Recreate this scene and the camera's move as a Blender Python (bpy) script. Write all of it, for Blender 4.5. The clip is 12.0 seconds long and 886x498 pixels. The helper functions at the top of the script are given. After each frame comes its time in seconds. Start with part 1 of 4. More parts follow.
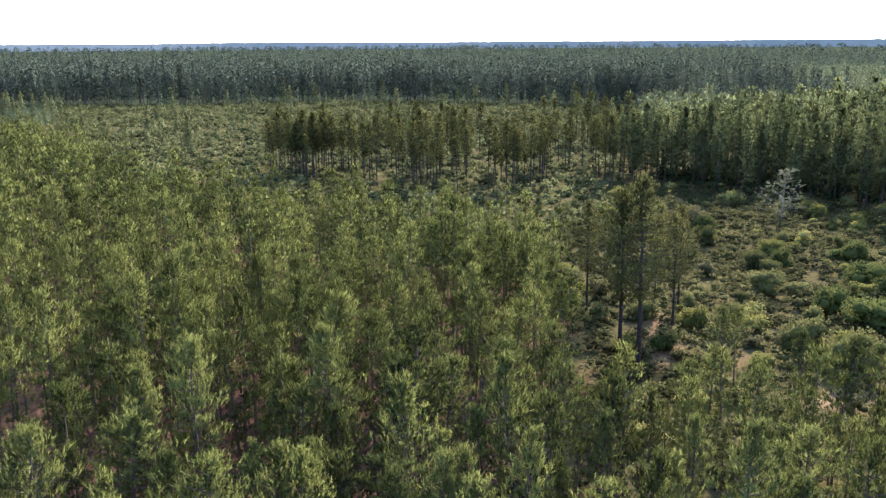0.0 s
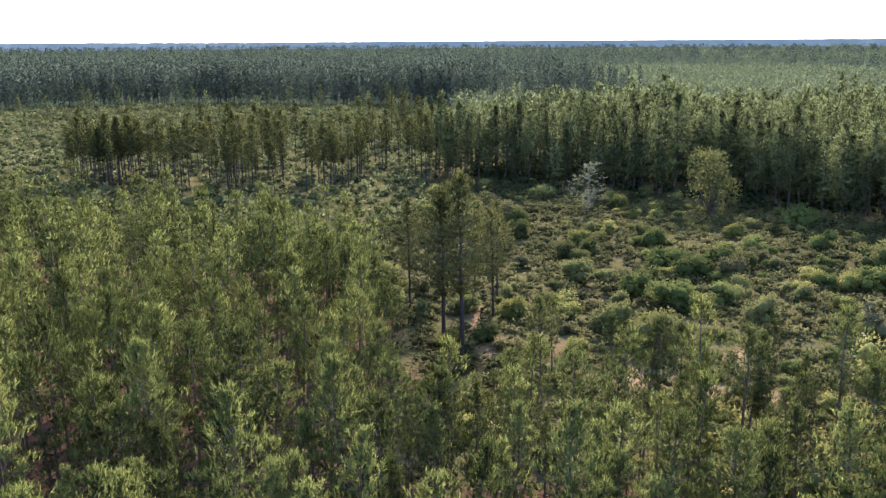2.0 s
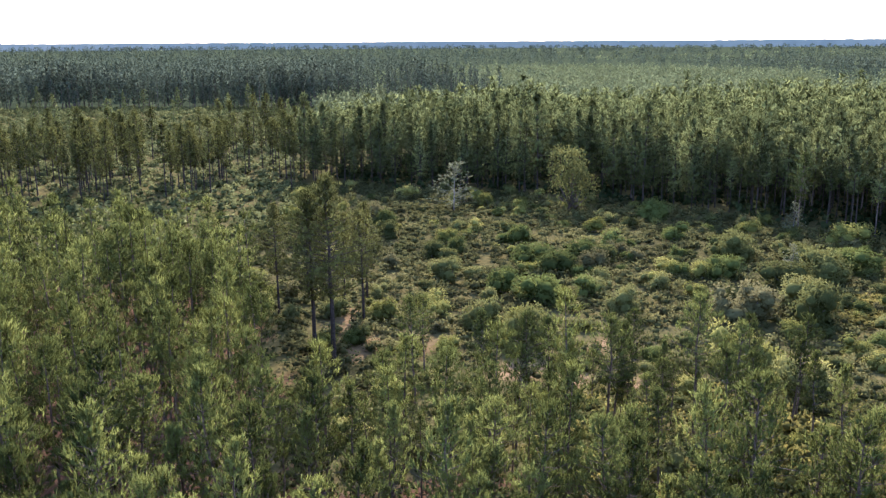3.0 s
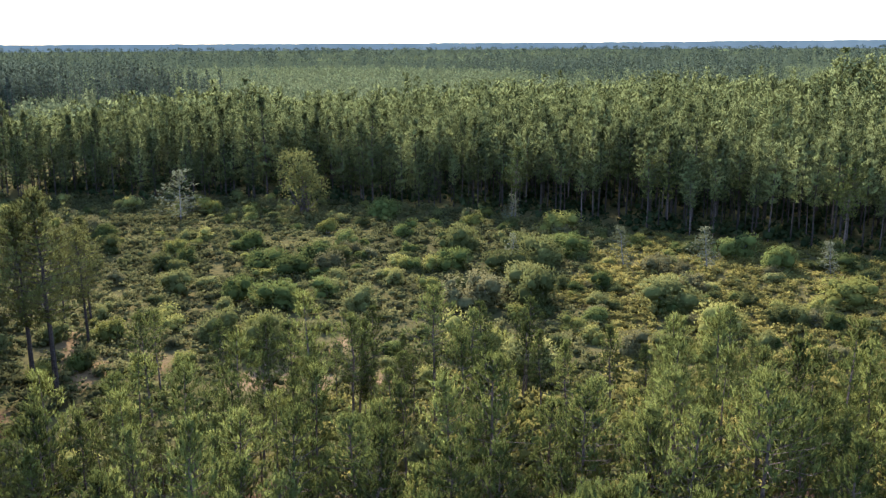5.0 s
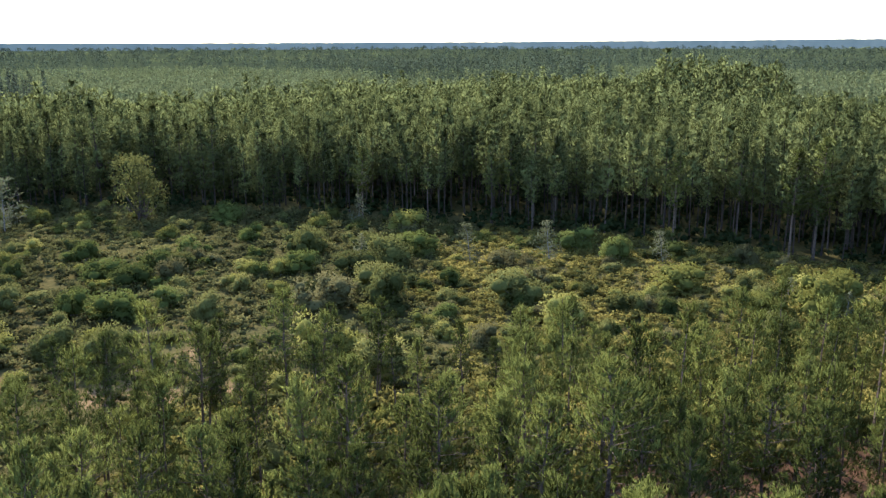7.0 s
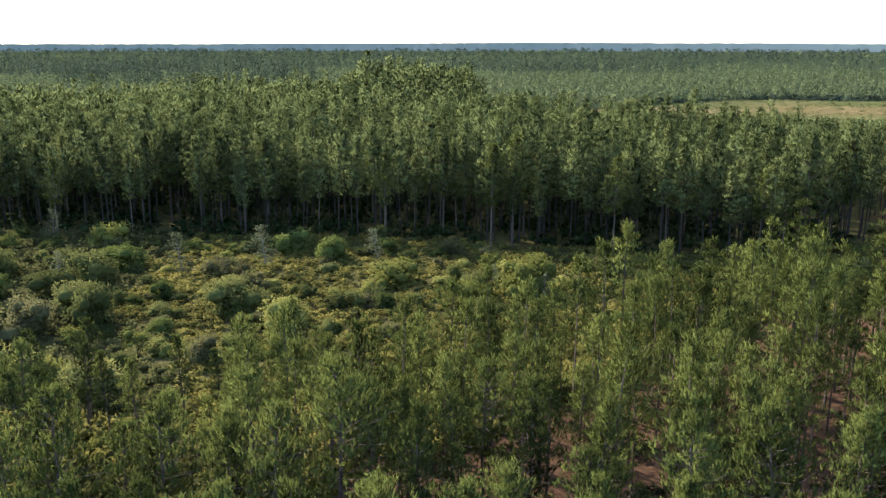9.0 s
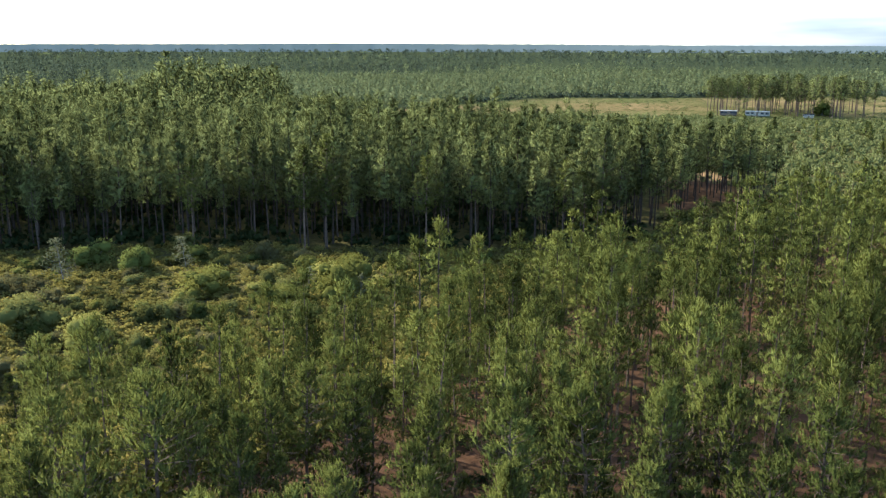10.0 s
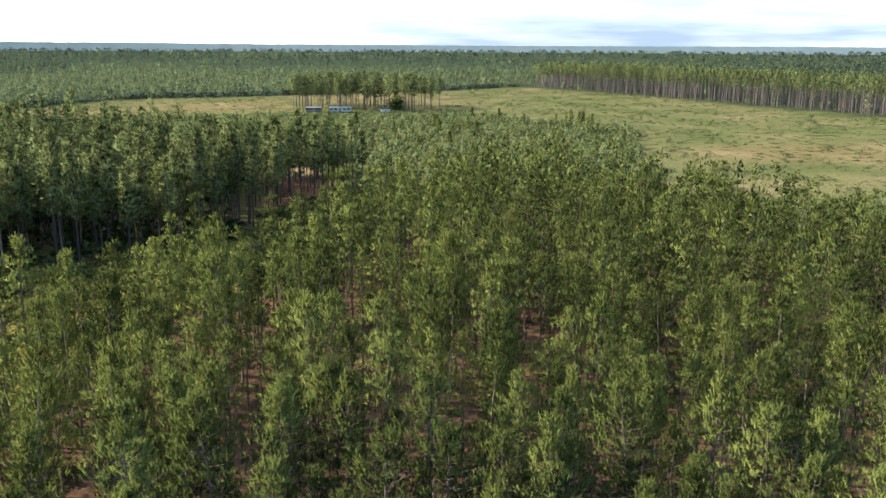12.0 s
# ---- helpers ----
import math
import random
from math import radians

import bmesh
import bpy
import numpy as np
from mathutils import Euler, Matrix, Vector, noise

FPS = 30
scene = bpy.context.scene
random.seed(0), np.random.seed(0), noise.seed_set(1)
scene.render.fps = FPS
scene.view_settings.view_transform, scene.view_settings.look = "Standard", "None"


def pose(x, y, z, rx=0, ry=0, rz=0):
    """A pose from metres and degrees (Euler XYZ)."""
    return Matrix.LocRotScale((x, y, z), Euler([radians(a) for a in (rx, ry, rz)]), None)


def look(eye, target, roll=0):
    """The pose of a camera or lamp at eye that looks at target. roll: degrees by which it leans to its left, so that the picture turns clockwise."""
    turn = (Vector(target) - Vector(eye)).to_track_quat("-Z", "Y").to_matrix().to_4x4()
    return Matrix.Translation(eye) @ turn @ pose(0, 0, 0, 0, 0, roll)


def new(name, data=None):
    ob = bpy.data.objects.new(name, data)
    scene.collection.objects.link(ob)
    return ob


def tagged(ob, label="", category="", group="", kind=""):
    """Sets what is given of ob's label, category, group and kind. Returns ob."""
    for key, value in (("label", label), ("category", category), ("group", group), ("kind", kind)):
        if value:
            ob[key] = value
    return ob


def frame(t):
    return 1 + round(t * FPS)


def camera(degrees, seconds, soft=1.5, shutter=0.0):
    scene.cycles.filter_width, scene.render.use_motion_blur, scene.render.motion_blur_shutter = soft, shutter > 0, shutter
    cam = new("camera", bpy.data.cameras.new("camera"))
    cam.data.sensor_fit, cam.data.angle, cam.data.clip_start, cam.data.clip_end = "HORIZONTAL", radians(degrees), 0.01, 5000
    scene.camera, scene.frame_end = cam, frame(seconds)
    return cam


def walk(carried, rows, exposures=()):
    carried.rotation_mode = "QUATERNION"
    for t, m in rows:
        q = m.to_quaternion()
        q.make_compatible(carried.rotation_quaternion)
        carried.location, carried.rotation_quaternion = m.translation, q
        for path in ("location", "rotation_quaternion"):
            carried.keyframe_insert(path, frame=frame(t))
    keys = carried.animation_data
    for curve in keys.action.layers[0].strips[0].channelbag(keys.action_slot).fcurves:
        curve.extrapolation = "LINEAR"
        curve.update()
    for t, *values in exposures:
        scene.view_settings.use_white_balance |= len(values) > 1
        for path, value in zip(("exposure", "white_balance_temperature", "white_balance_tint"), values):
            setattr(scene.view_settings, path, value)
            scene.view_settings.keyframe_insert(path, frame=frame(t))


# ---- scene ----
EYE_Z = 33.0
cam = camera(53.4, 12.0, soft=1.3)
# seconds, heading, pitch, roll in degrees: the camera hovers and turns to the right
TURNS = [
    (0.0, 0.00, -13.22, -0.36), (0.5, -1.87, -13.23, -0.36), (1.0, -4.68, -13.25, -0.36), (1.5, -8.24, -13.25, -0.36),
    (2.0, -11.89, -13.26, -0.36), (2.5, -16.17, -13.25, -0.36), (3.0, -20.65, -13.24, -0.34), (3.2, -22.32, -13.24, -0.34),
    (4.8, -36.53, -13.16, -0.28), (5.0, -38.23, -13.16, -0.28), (5.5, -42.16, -13.15, -0.26), (6.0, -45.37, -13.17, -0.26),
    (6.5, -46.55, -13.19, -0.26), (6.7, -46.88, -13.19, -0.23), (7.5, -52.56, -13.19, -0.10), (8.3, -59.86, -13.14, -0.00),
    (8.5, -61.40, -13.11, 0.02), (9.0, -67.11, -13.07, 0.05), (9.5, -73.27, -13.02, 0.08), (10.0, -79.43, -13.01, 0.10),
    (10.5, -85.18, -13.02, 0.12), (11.0, -91.62, -13.02, 0.17), (11.5, -98.35, -13.01, 0.23), (12.0, -105.54, -13.00, 0.28),
]
walk(cam, [(t, pose(0, 0, EYE_Z, 90 + p, 0, w) @ pose(0, 0, 0, 0, 0, r)) for t, w, p, r in TURNS],
     [(0.0, 2.4, 5600, 26), (3.0, 2.48, 5600, 26), (5.0, 2.38, 5700, 18), (8.5, 2.0, 5900, 10), (10.0, 2.0, 6000, 7), (12.0, 2.12, 6100, 7)])

# ---- light ----
SUN_TURN, SUN_UP = 24.0, 30.0
world = bpy.data.worlds.new("sky")
scene.world = world
world.use_nodes = True
wn = world.node_tree.nodes
sky = wn.new("ShaderNodeTexSky")
sky.sky_type, sky.sun_disc = "NISHITA", False
sky.sun_elevation, sky.sun_rotation = radians(SUN_UP), radians(SUN_TURN)
sky.air_density, sky.dust_density, sky.ozone_density = 1.0, 0.15, 2.5
wn["Background"].inputs["Strength"].default_value = 0.15
wl = world.node_tree.links
# a blue-grey bank of cloud low in the sky, away from the sun
way, parts, cloud = wn.new("ShaderNodeTexCoord"), wn.new("ShaderNodeSeparateXYZ"), wn.new("ShaderNodeTexNoise")
wl.new(way.outputs["Generated"], parts.inputs[0])
stretch = wn.new("ShaderNodeMapping")
stretch.inputs["Scale"].default_value = (3, 3, 26)
wl.new(way.outputs["Generated"], stretch.inputs["Vector"])
wl.new(stretch.outputs[0], cloud.inputs["Vector"])
cloud.inputs["Scale"].default_value, cloud.inputs["Detail"].default_value = 1.0, 4.0
side = wn.new("ShaderNodeVectorMath")
side.operation = "DOT_PRODUCT"
side.inputs[1].default_value = (0.72, -0.69, 0.0)
wl.new(way.outputs["Generated"], side.inputs[0])
turned, height, puff = (wn.new("ShaderNodeMapRange") for _ in range(3))
both, all3 = (wn.new("ShaderNodeMath") for _ in range(2))
for node, low, high, a0, a1 in ((turned, 0.45, 0.9, 0.0, 1.0), (height, 0.0, 0.3, 1.0, 0.35), (puff, 0.3, 0.7, 0.65, 1.1)):
    for key, v in (("From Min", low), ("From Max", high), ("To Min", a0), ("To Max", a1)):
        node.inputs[key].default_value = v
wl.new(side.outputs["Value"], turned.inputs["Value"])
wl.new(parts.outputs["Z"], height.inputs["Value"])
wl.new(cloud.outputs["Fac"], puff.inputs["Value"])
both.operation = all3.operation = "MULTIPLY"
all3.use_clamp = True
wl.new(turned.outputs[0], both.inputs[0])
wl.new(height.outputs[0], both.inputs[1])
wl.new(both.outputs[0], all3.inputs[0])
wl.new(puff.outputs[0], all3.inputs[1])
bank = wn.new("ShaderNodeMix")
bank.data_type = "RGBA"
bank.inputs[7].default_value = (0.92, 1.13, 1.42, 1)
wl.new(all3.outputs[0], bank.inputs["Factor"])
wl.new(sky.outputs["Color"], bank.inputs[6])
wl.new(bank.outputs[2], wn["Background"].inputs["Color"])
sun_data = bpy.data.lights.new("sun", "SUN")
sun_data.energy, sun_data.angle, sun_data.color = 3.55, radians(1.2), (1.0, 0.95, 0.87)
sun_lamp = new("sun", sun_data)
sun_way = Vector((math.sin(radians(SUN_TURN)) * math.cos(radians(SUN_UP)), math.cos(radians(SUN_TURN)) * math.cos(radians(SUN_UP)), math.sin(radians(SUN_UP))))
sun_lamp.matrix_world = look(sun_way * 300, (0, 0, 0))

# ---- materials ----
rng = np.random.default_rng(7)


def material(name):
    m = bpy.data.materials.new(name)
    m.use_nodes = True
    return m, m.node_tree.nodes, m.node_tree.links


def ramp(n, stops):
    r = n.new("ShaderNodeValToRGB")
    e = r.color_ramp.elements
    e[0].position, e[0].color = stops[0][0], (*stops[0][1], 1)
    e[1].position, e[1].color = stops[-1][0], (*stops[-1][1], 1)
    for p, c in stops[1:-1]:
        k = e.new(p)
        k.color = (*c, 1)
    return r


def noise_node(n, l, scale, detail=3.0, coords="Object"):
    tc, tex = n.new("ShaderNodeTexCoord"), n.new("ShaderNodeTexNoise")
    tex.inputs["Scale"].default_value, tex.inputs["Detail"].default_value = scale, detail
    if coords == "World":
        g = n.new("ShaderNodeNewGeometry")
        l.new(g.outputs["Position"], tex.inputs["Vector"])
    else:
        l.new(tc.outputs[coords], tex.inputs["Vector"])
    return tex


def leaf_material(name, dark, mid, light, through_leaf=0.36, rough=0.55, single=True, grain=0.28, needle=0.0):
    """Leaves and needles: each blade, and each plant, has a shade of its own."""
    m, n, l = material(name)
    geo = n.new("ShaderNodeNewGeometry")
    if single:
        own = n.new("ShaderNodeObjectInfo").outputs["Random"]
    else:
        a = n.new("ShaderNodeAttribute")
        a.attribute_name = "plant"
        own = a.outputs["Fac"]
    mix = n.new("ShaderNodeMath")
    mix.operation, mix.inputs[1].default_value = "MULTIPLY", grain
    l.new(geo.outputs["Random Per Island"], mix.inputs[0])
    mix2 = n.new("ShaderNodeMath")
    mix2.operation, mix2.inputs[1].default_value = "MULTIPLY_ADD", 0.95 - grain
    l.new(own, mix2.inputs[0])
    l.new(mix.outputs[0], mix2.inputs[2])
    # tone: paler fresh tips, and inner shade put into the colour
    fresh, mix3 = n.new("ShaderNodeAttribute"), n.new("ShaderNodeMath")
    fresh.attribute_name = "shoot_shade"
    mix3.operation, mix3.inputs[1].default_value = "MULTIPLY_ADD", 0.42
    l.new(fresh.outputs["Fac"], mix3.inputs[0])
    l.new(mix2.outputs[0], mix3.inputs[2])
    r = ramp(n, [(0.1, dark), (0.5, mid), (0.95, light)])
    value = mix3.outputs[0]
    if needle:
        fine, mix4 = noise_node(n, l, 14.0, 3.0), n.new("ShaderNodeMath")
        mix4.operation, mix4.inputs[1].default_value = "MULTIPLY_ADD", needle
        off = n.new("ShaderNodeMath")
        off.operation, off.inputs[1].default_value = "SUBTRACT", 0.5
        l.new(fine.outputs["Fac"], off.inputs[0])
        l.new(off.outputs[0], mix4.inputs[0])
        l.new(value, mix4.inputs[2])
        value = mix4.outputs[0]
        bump = n.new("ShaderNodeBump")
        bump.inputs["Strength"].default_value, bump.inputs["Distance"].default_value = 0.7, 0.06
        l.new(fine.outputs["Fac"], bump.inputs["Height"])
        l.new(bump.outputs[0], n["Principled BSDF"].inputs["Normal"])
    l.new(value, r.inputs["Fac"])
    b = n["Principled BSDF"]
    b.inputs["Roughness"].default_value = rough
    b.inputs["Specular IOR Level"].default_value = 0.0
    l.new(r.outputs["Color"], b.inputs["Base Color"])
    tr = n.new("ShaderNodeBsdfTranslucent")
    l.new(r.outputs["Color"], tr.inputs["Color"])
    mx = n.new("ShaderNodeMixShader")
    mx.inputs[0].default_value = through_leaf
    l.new(b.outputs[0], mx.inputs[1])
    l.new(tr.outputs[0], mx.inputs[2])
    l.new(mx.outputs[0], n["Material Output"].inputs["Surface"])
    return m


def bark_material(name, dark, light, scale=6.0):
    m, n, l = material(name)
    tex = noise_node(n, l, scale, 6.0)
    r = ramp(n, [(0.3, dark), (0.7, light)])
    l.new(tex.outputs["Fac"], r.inputs["Fac"])
    b = n["Principled BSDF"]
    b.inputs["Roughness"].default_value = 0.9
    b.inputs["Specular IOR Level"].default_value = 0.1
    l.new(r.outputs["Color"], b.inputs["Base Color"])
    bump = n.new("ShaderNodeBump")
    bump.inputs["Strength"].default_value = 0.5
    l.new(tex.outputs["Fac"], bump.inputs["Height"])
    l.new(bump.outputs[0], b.inputs["Normal"])
    return m


PINE = ((0.039, 0.045, 0.011), (0.083, 0.091, 0.021), (0.158, 0.162, 0.037))
TALL = ((0.053, 0.06, 0.02), (0.1, 0.109, 0.035), (0.168, 0.175, 0.057))
needle_one = leaf_material("pine_needles", *PINE, grain=0.1, needle=0.3, through_leaf=0.17)
needle_many = leaf_material("pine_needles_stand", *PINE, single=False, grain=0.1, needle=0.3, through_leaf=0.17)
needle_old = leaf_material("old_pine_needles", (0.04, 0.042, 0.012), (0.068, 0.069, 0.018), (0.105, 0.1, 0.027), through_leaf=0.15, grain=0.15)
needle_tall = leaf_material("tall_pine_needles", *TALL, through_leaf=0.14, grain=0.12)
needle_tall_many = leaf_material("tall_pine_needles_stand", *TALL, single=False, through_leaf=0.14, grain=0.12)
leaf_olive = leaf_material("olive_leaves", (0.062, 0.064, 0.019), (0.115, 0.113, 0.032), (0.18, 0.165, 0.05), grain=0.1)
leaf_yellow = leaf_material("yellow_green_leaves", (0.12, 0.115, 0.026), (0.2, 0.185, 0.042), (0.28, 0.245, 0.066), grain=0.1)
leaf_grey = leaf_material("grey_green_leaves", (0.07, 0.062, 0.025), (0.115, 0.1, 0.038), (0.16, 0.138, 0.055), rough=0.6, through_leaf=0.4, grain=0.1)
leaf_pale = leaf_material("pale_silver_leaves", (0.075, 0.076, 0.035), (0.118, 0.118, 0.055), (0.165, 0.162, 0.085), rough=0.6, through_leaf=0.42, grain=0.12)
leaf_deep = leaf_material("deep_green_leaves", (0.056, 0.064, 0.017), (0.096, 0.108, 0.026), (0.146, 0.157, 0.04), grain=0.1)
leaf_heath = leaf_material("heath_leaves", (0.1, 0.085, 0.022), (0.18, 0.148, 0.036), (0.26, 0.2, 0.048), single=False, grain=0.12)
# both far needle colours lean grey-blue: some haze of distance is mixed in
leaf_far = leaf_material("hazed_far_needles", (0.045, 0.055, 0.035), (0.056, 0.068, 0.042), (0.068, 0.08, 0.048), single=False, rough=0.6, through_leaf=0.2, grain=0.15)
leaf_young_far = leaf_material("hazed_young_far_needles", (0.092, 0.104, 0.046), (0.12, 0.134, 0.058), (0.15, 0.163, 0.072), single=False, rough=0.6, through_leaf=0.32, grain=0.06)
leaf_pale_heath = leaf_material("pale_heath_leaves", (0.06, 0.062, 0.021), (0.105, 0.107, 0.036), (0.165, 0.16, 0.06), single=False, grain=0.12)
leaf_small = leaf_material("sapling_leaves", (0.09, 0.098, 0.032), (0.15, 0.156, 0.052), (0.212, 0.207, 0.08), single=False, grain=0.1)
leaf_grass = leaf_material("dry_grass", (0.08, 0.096, 0.03), (0.118, 0.122, 0.04), (0.19, 0.148, 0.068), single=False, rough=0.8)
leaf_scrub = leaf_material("scrub_leaves", (0.055, 0.052, 0.019), (0.098, 0.092, 0.03), (0.16, 0.135, 0.045), single=False, grain=0.12)
# near-black leaves: the shade beneath the pines is put into their colour
leaf_under = leaf_material("shade_dark_undergrowth_leaves", (0.02, 0.028, 0.01), (0.038, 0.046, 0.016), (0.065, 0.07, 0.024), single=False)
dark_metal = bark_material("dark_metal", (0.02, 0.02, 0.02), (0.06, 0.055, 0.05), 2.0)
trailer_white = bark_material("white_siding", (0.22, 0.195, 0.15), (0.4, 0.36, 0.28), 1.5)
trailer_grey = bark_material("grey_siding", (0.09, 0.07, 0.055), (0.2, 0.16, 0.125), 1.5)
roof_mat = bark_material("roof_metal", (0.3, 0.285, 0.25), (0.45, 0.43, 0.38), 1.0)
door_mat = bark_material("door_paint", (0.12, 0.09, 0.07), (0.2, 0.16, 0.12), 3.0)
pane_mat = bark_material("window_glass", (0.03, 0.035, 0.04), (0.06, 0.065, 0.07), 1.0)
bark = bark_material("pine_bark", (0.05, 0.035, 0.025), (0.17, 0.115, 0.08))
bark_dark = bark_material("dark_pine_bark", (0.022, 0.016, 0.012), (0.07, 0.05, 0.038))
bark_pale = bark_material("pale_bark", (0.05, 0.036, 0.028), (0.13, 0.093, 0.07))
bark_rose = bark_material("rose_bark", (0.07, 0.048, 0.038), (0.15, 0.108, 0.085))
bark_grey = bark_material("grey_bark", (0.1, 0.085, 0.07), (0.24, 0.21, 0.175))


def ground_material():
    """Pine straw, heath, dry grass and bare sand, laid by the cover that grows there."""
    m, n, l = material("ground_cover")
    small, large = noise_node(n, l, 1.1, 6.0, "World"), noise_node(n, l, 0.03, 5.0, "World")
    straw = ramp(n, [(0.3, (0.04, 0.022, 0.012)), (0.5, (0.08, 0.042, 0.022)), (0.72, (0.148, 0.078, 0.04))])
    heath = ramp(n, [(0.3, (0.044, 0.037, 0.014)), (0.5, (0.074, 0.06, 0.021)), (0.72, (0.12, 0.09, 0.033))])
    grass = ramp(n, [(0.38, (0.066, 0.07, 0.021)), (0.5, (0.1, 0.092, 0.03)), (0.62, (0.17, 0.118, 0.052))])
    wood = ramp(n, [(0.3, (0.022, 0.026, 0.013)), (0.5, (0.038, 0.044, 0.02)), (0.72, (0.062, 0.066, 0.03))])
    add = n.new("ShaderNodeMath")
    add.operation, add.inputs[1].default_value = "MULTIPLY_ADD", 0.5
    half = n.new("ShaderNodeMath")
    half.operation, half.inputs[1].default_value = "MULTIPLY", 0.5
    l.new(large.outputs["Fac"], half.inputs[0])
    l.new(small.outputs["Fac"], add.inputs[0])
    l.new(half.outputs[0], add.inputs[2])
    for r in (straw, heath, grass, wood):
        l.new(add.outputs[0], r.inputs["Fac"])
    colour = straw.outputs["Color"]
    sand = ramp(n, [(0.3, (0.12, 0.068, 0.03)), (0.5, (0.2, 0.118, 0.052)), (0.72, (0.32, 0.2, 0.1))])
    l.new(add.outputs[0], sand.inputs["Fac"])
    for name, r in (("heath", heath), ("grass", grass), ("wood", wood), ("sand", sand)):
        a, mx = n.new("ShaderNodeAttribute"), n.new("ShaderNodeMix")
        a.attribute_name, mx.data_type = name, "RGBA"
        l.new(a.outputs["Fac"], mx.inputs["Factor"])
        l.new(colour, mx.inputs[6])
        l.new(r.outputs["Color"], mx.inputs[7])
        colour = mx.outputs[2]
    b = n["Principled BSDF"]
    b.inputs["Roughness"].default_value = 0.95
    b.inputs["Specular IOR Level"].default_value = 0.0
    l.new(colour, b.inputs["Base Color"])
    bump = n.new("ShaderNodeBump")
    bump.inputs["Strength"].default_value, bump.inputs["Distance"].default_value = 0.6, 0.3
    l.new(small.outputs["Fac"], bump.inputs["Height"])
    l.new(bump.outputs[0], b.inputs["Normal"])
    return m


# ---- the plan: where each kind of cover lies, in metres from the point under the camera ----
YOUNG = [(-167, 297), (-99.4, 235), (-60.2, 171), (-37.2, 151), (-16.1, 132), (1, 129), (13.1, 124), (14.1, 95.3), (11, 73.5), (10, 61.5), (14.1, 59.5),
         (23.1, 65.4), (25.1, 60.5), (33.1, 59.4), (33.1, 53.4), (32.1, 44.5), (34.1, 42.4), (42.1, 36.3), (52.1, 39.2), (60, 31), (67.9, 28.9), (76.8, 20.7), (92.6, 15.4),
         (112, 1), (121, -13.3), (145, -26.8), (175, -56.4), (179, -77.6), (148, -81), (128, -97.6), (111, -101), (56.2, -111), (-67.6, -71.4),
         (-89.9, 38.5), (-190, 217), (-211, 296)]
MATURE = [(43, 212), (65, 191), (93, 167), (111, 138), (124, 103), (135, 68.8), (139, 30.6), (144, 3.4), (164, -11), (191, -19.6), (206, -39.9), (226, -31),
          (237, -13), (238, 22.8), (235, 72), (268, 96.5), (371, 150), (340, 181), (307, 207), (260, 234), (221, 245), (152, 253),
          (116, 249), (65, 242), (47.2, 238)]
MID = [(-58.3, 268), (-44.2, 226), (-22.1, 205), (0, 195), (40.2, 201), (47.2, 238), (77.3, 280), (40.2, 298), (-20.1, 288)]
LEFT_HEATH = [(-211, 486), (-90.4, 234), (-60.2, 171), (-16.1, 132), (13.1, 124), (40.2, 199), (47.2, 238), (98.4, 449), (64.3, 469), (-43.2, 512), (-120, 490)]
CLEARING = [(13.1, 124), (14.1, 95.3), (10, 61.5), (25.1, 60.5), (33.1, 53.4), (34.1, 42.4), (42.1, 36.3), (60, 31), (76.8, 20.7), (112, 1), (145, -26.8), (206, -39.9),
            (191, -19.6), (164, -11), (144, 3.4), (139, 30.6), (135, 68.8), (124, 103), (111, 138), (93, 167), (65, 191), (43, 212)]
SMALL = [(145, -26.8), (175, -56.4), (179, -77.6), (207, -120), (245, -131), (324, -172), (414, -128), (436, -48.1), (411, 126), (299, 90), (268, 96.5),
         (235, 72), (238, 22.8), (242, -16.5), (206, -39.9)]
FIELD = [(411, 126), (436, -48.1), (414, -128), (324, -172), (245, -131), (207, -120), (148, -81), (111, -101), (152, -223), (289, -336), (364, -325), (416, -317), (579, -292),
         (705, -268), (633, -132), (607, -56.3), (586, 32.5), (518, 83)]
TRUNKS = [(705, -271), (579, -295), (416, -320), (364, -328), (288, -346), (405, -468), (684, -474), (827, -366)]
DARK = [(-421, 473), (-212, 490), (-120, 492), (-43.2, 514), (64.3, 470), (98.4, 450), (131, 516), (60.3, 755), (-422, 812)]
THINNED = [(92, 440), (131, 516), (150, 620), (235, 600), (215, 470), (180, 405)]
DARK_FAR = [(480, 490), (560, 580), (690, 415), (600, 345)]
# bare sand; the patch at (238, -27) paints sunlight on straw in sand colour
SAND_AND_LIT_STRAW = [(33.1, 87.2, 2, 5), (42.5, 74, 4, 2), (38, 78, 3, 2), (47, 70, 2, 2), (49.2, 83.1, 2, 3), (24.5, 100, 1.6, 5), (238, -27, 13, 7), (23, 93, 1.5, 4), (432, 137, 8, 8), (446, 124, 9, 9), (459, 110, 8, 8)]
DRY = [(245, -190, 28, 50), (505, -5, 45, 60), (470, 60, 30, 30), (560, -110, 60, 60)]
GAP = [(44, -4), (44, -16), (92, -27), (92, -11)]
YELLOW_END = [(86, 84), (60, 50), (60, 28), (113, 0), (150, -30), (150, 40), (128, 100)]
FRONT_EDGE = [(27, 62), (32, 52), (33, 43), (42, 35), (60, 29), (78, 19), (112, 0), (116, 14), (96, 30), (76, 44), (56, 62), (40, 70)]
CAMP_FRONT = [(380, -35), (455, -35), (455, -95), (380, -78)]
CAMP = [(451, -46.4), (441, -119), (494, -138), (515, -59.6)]


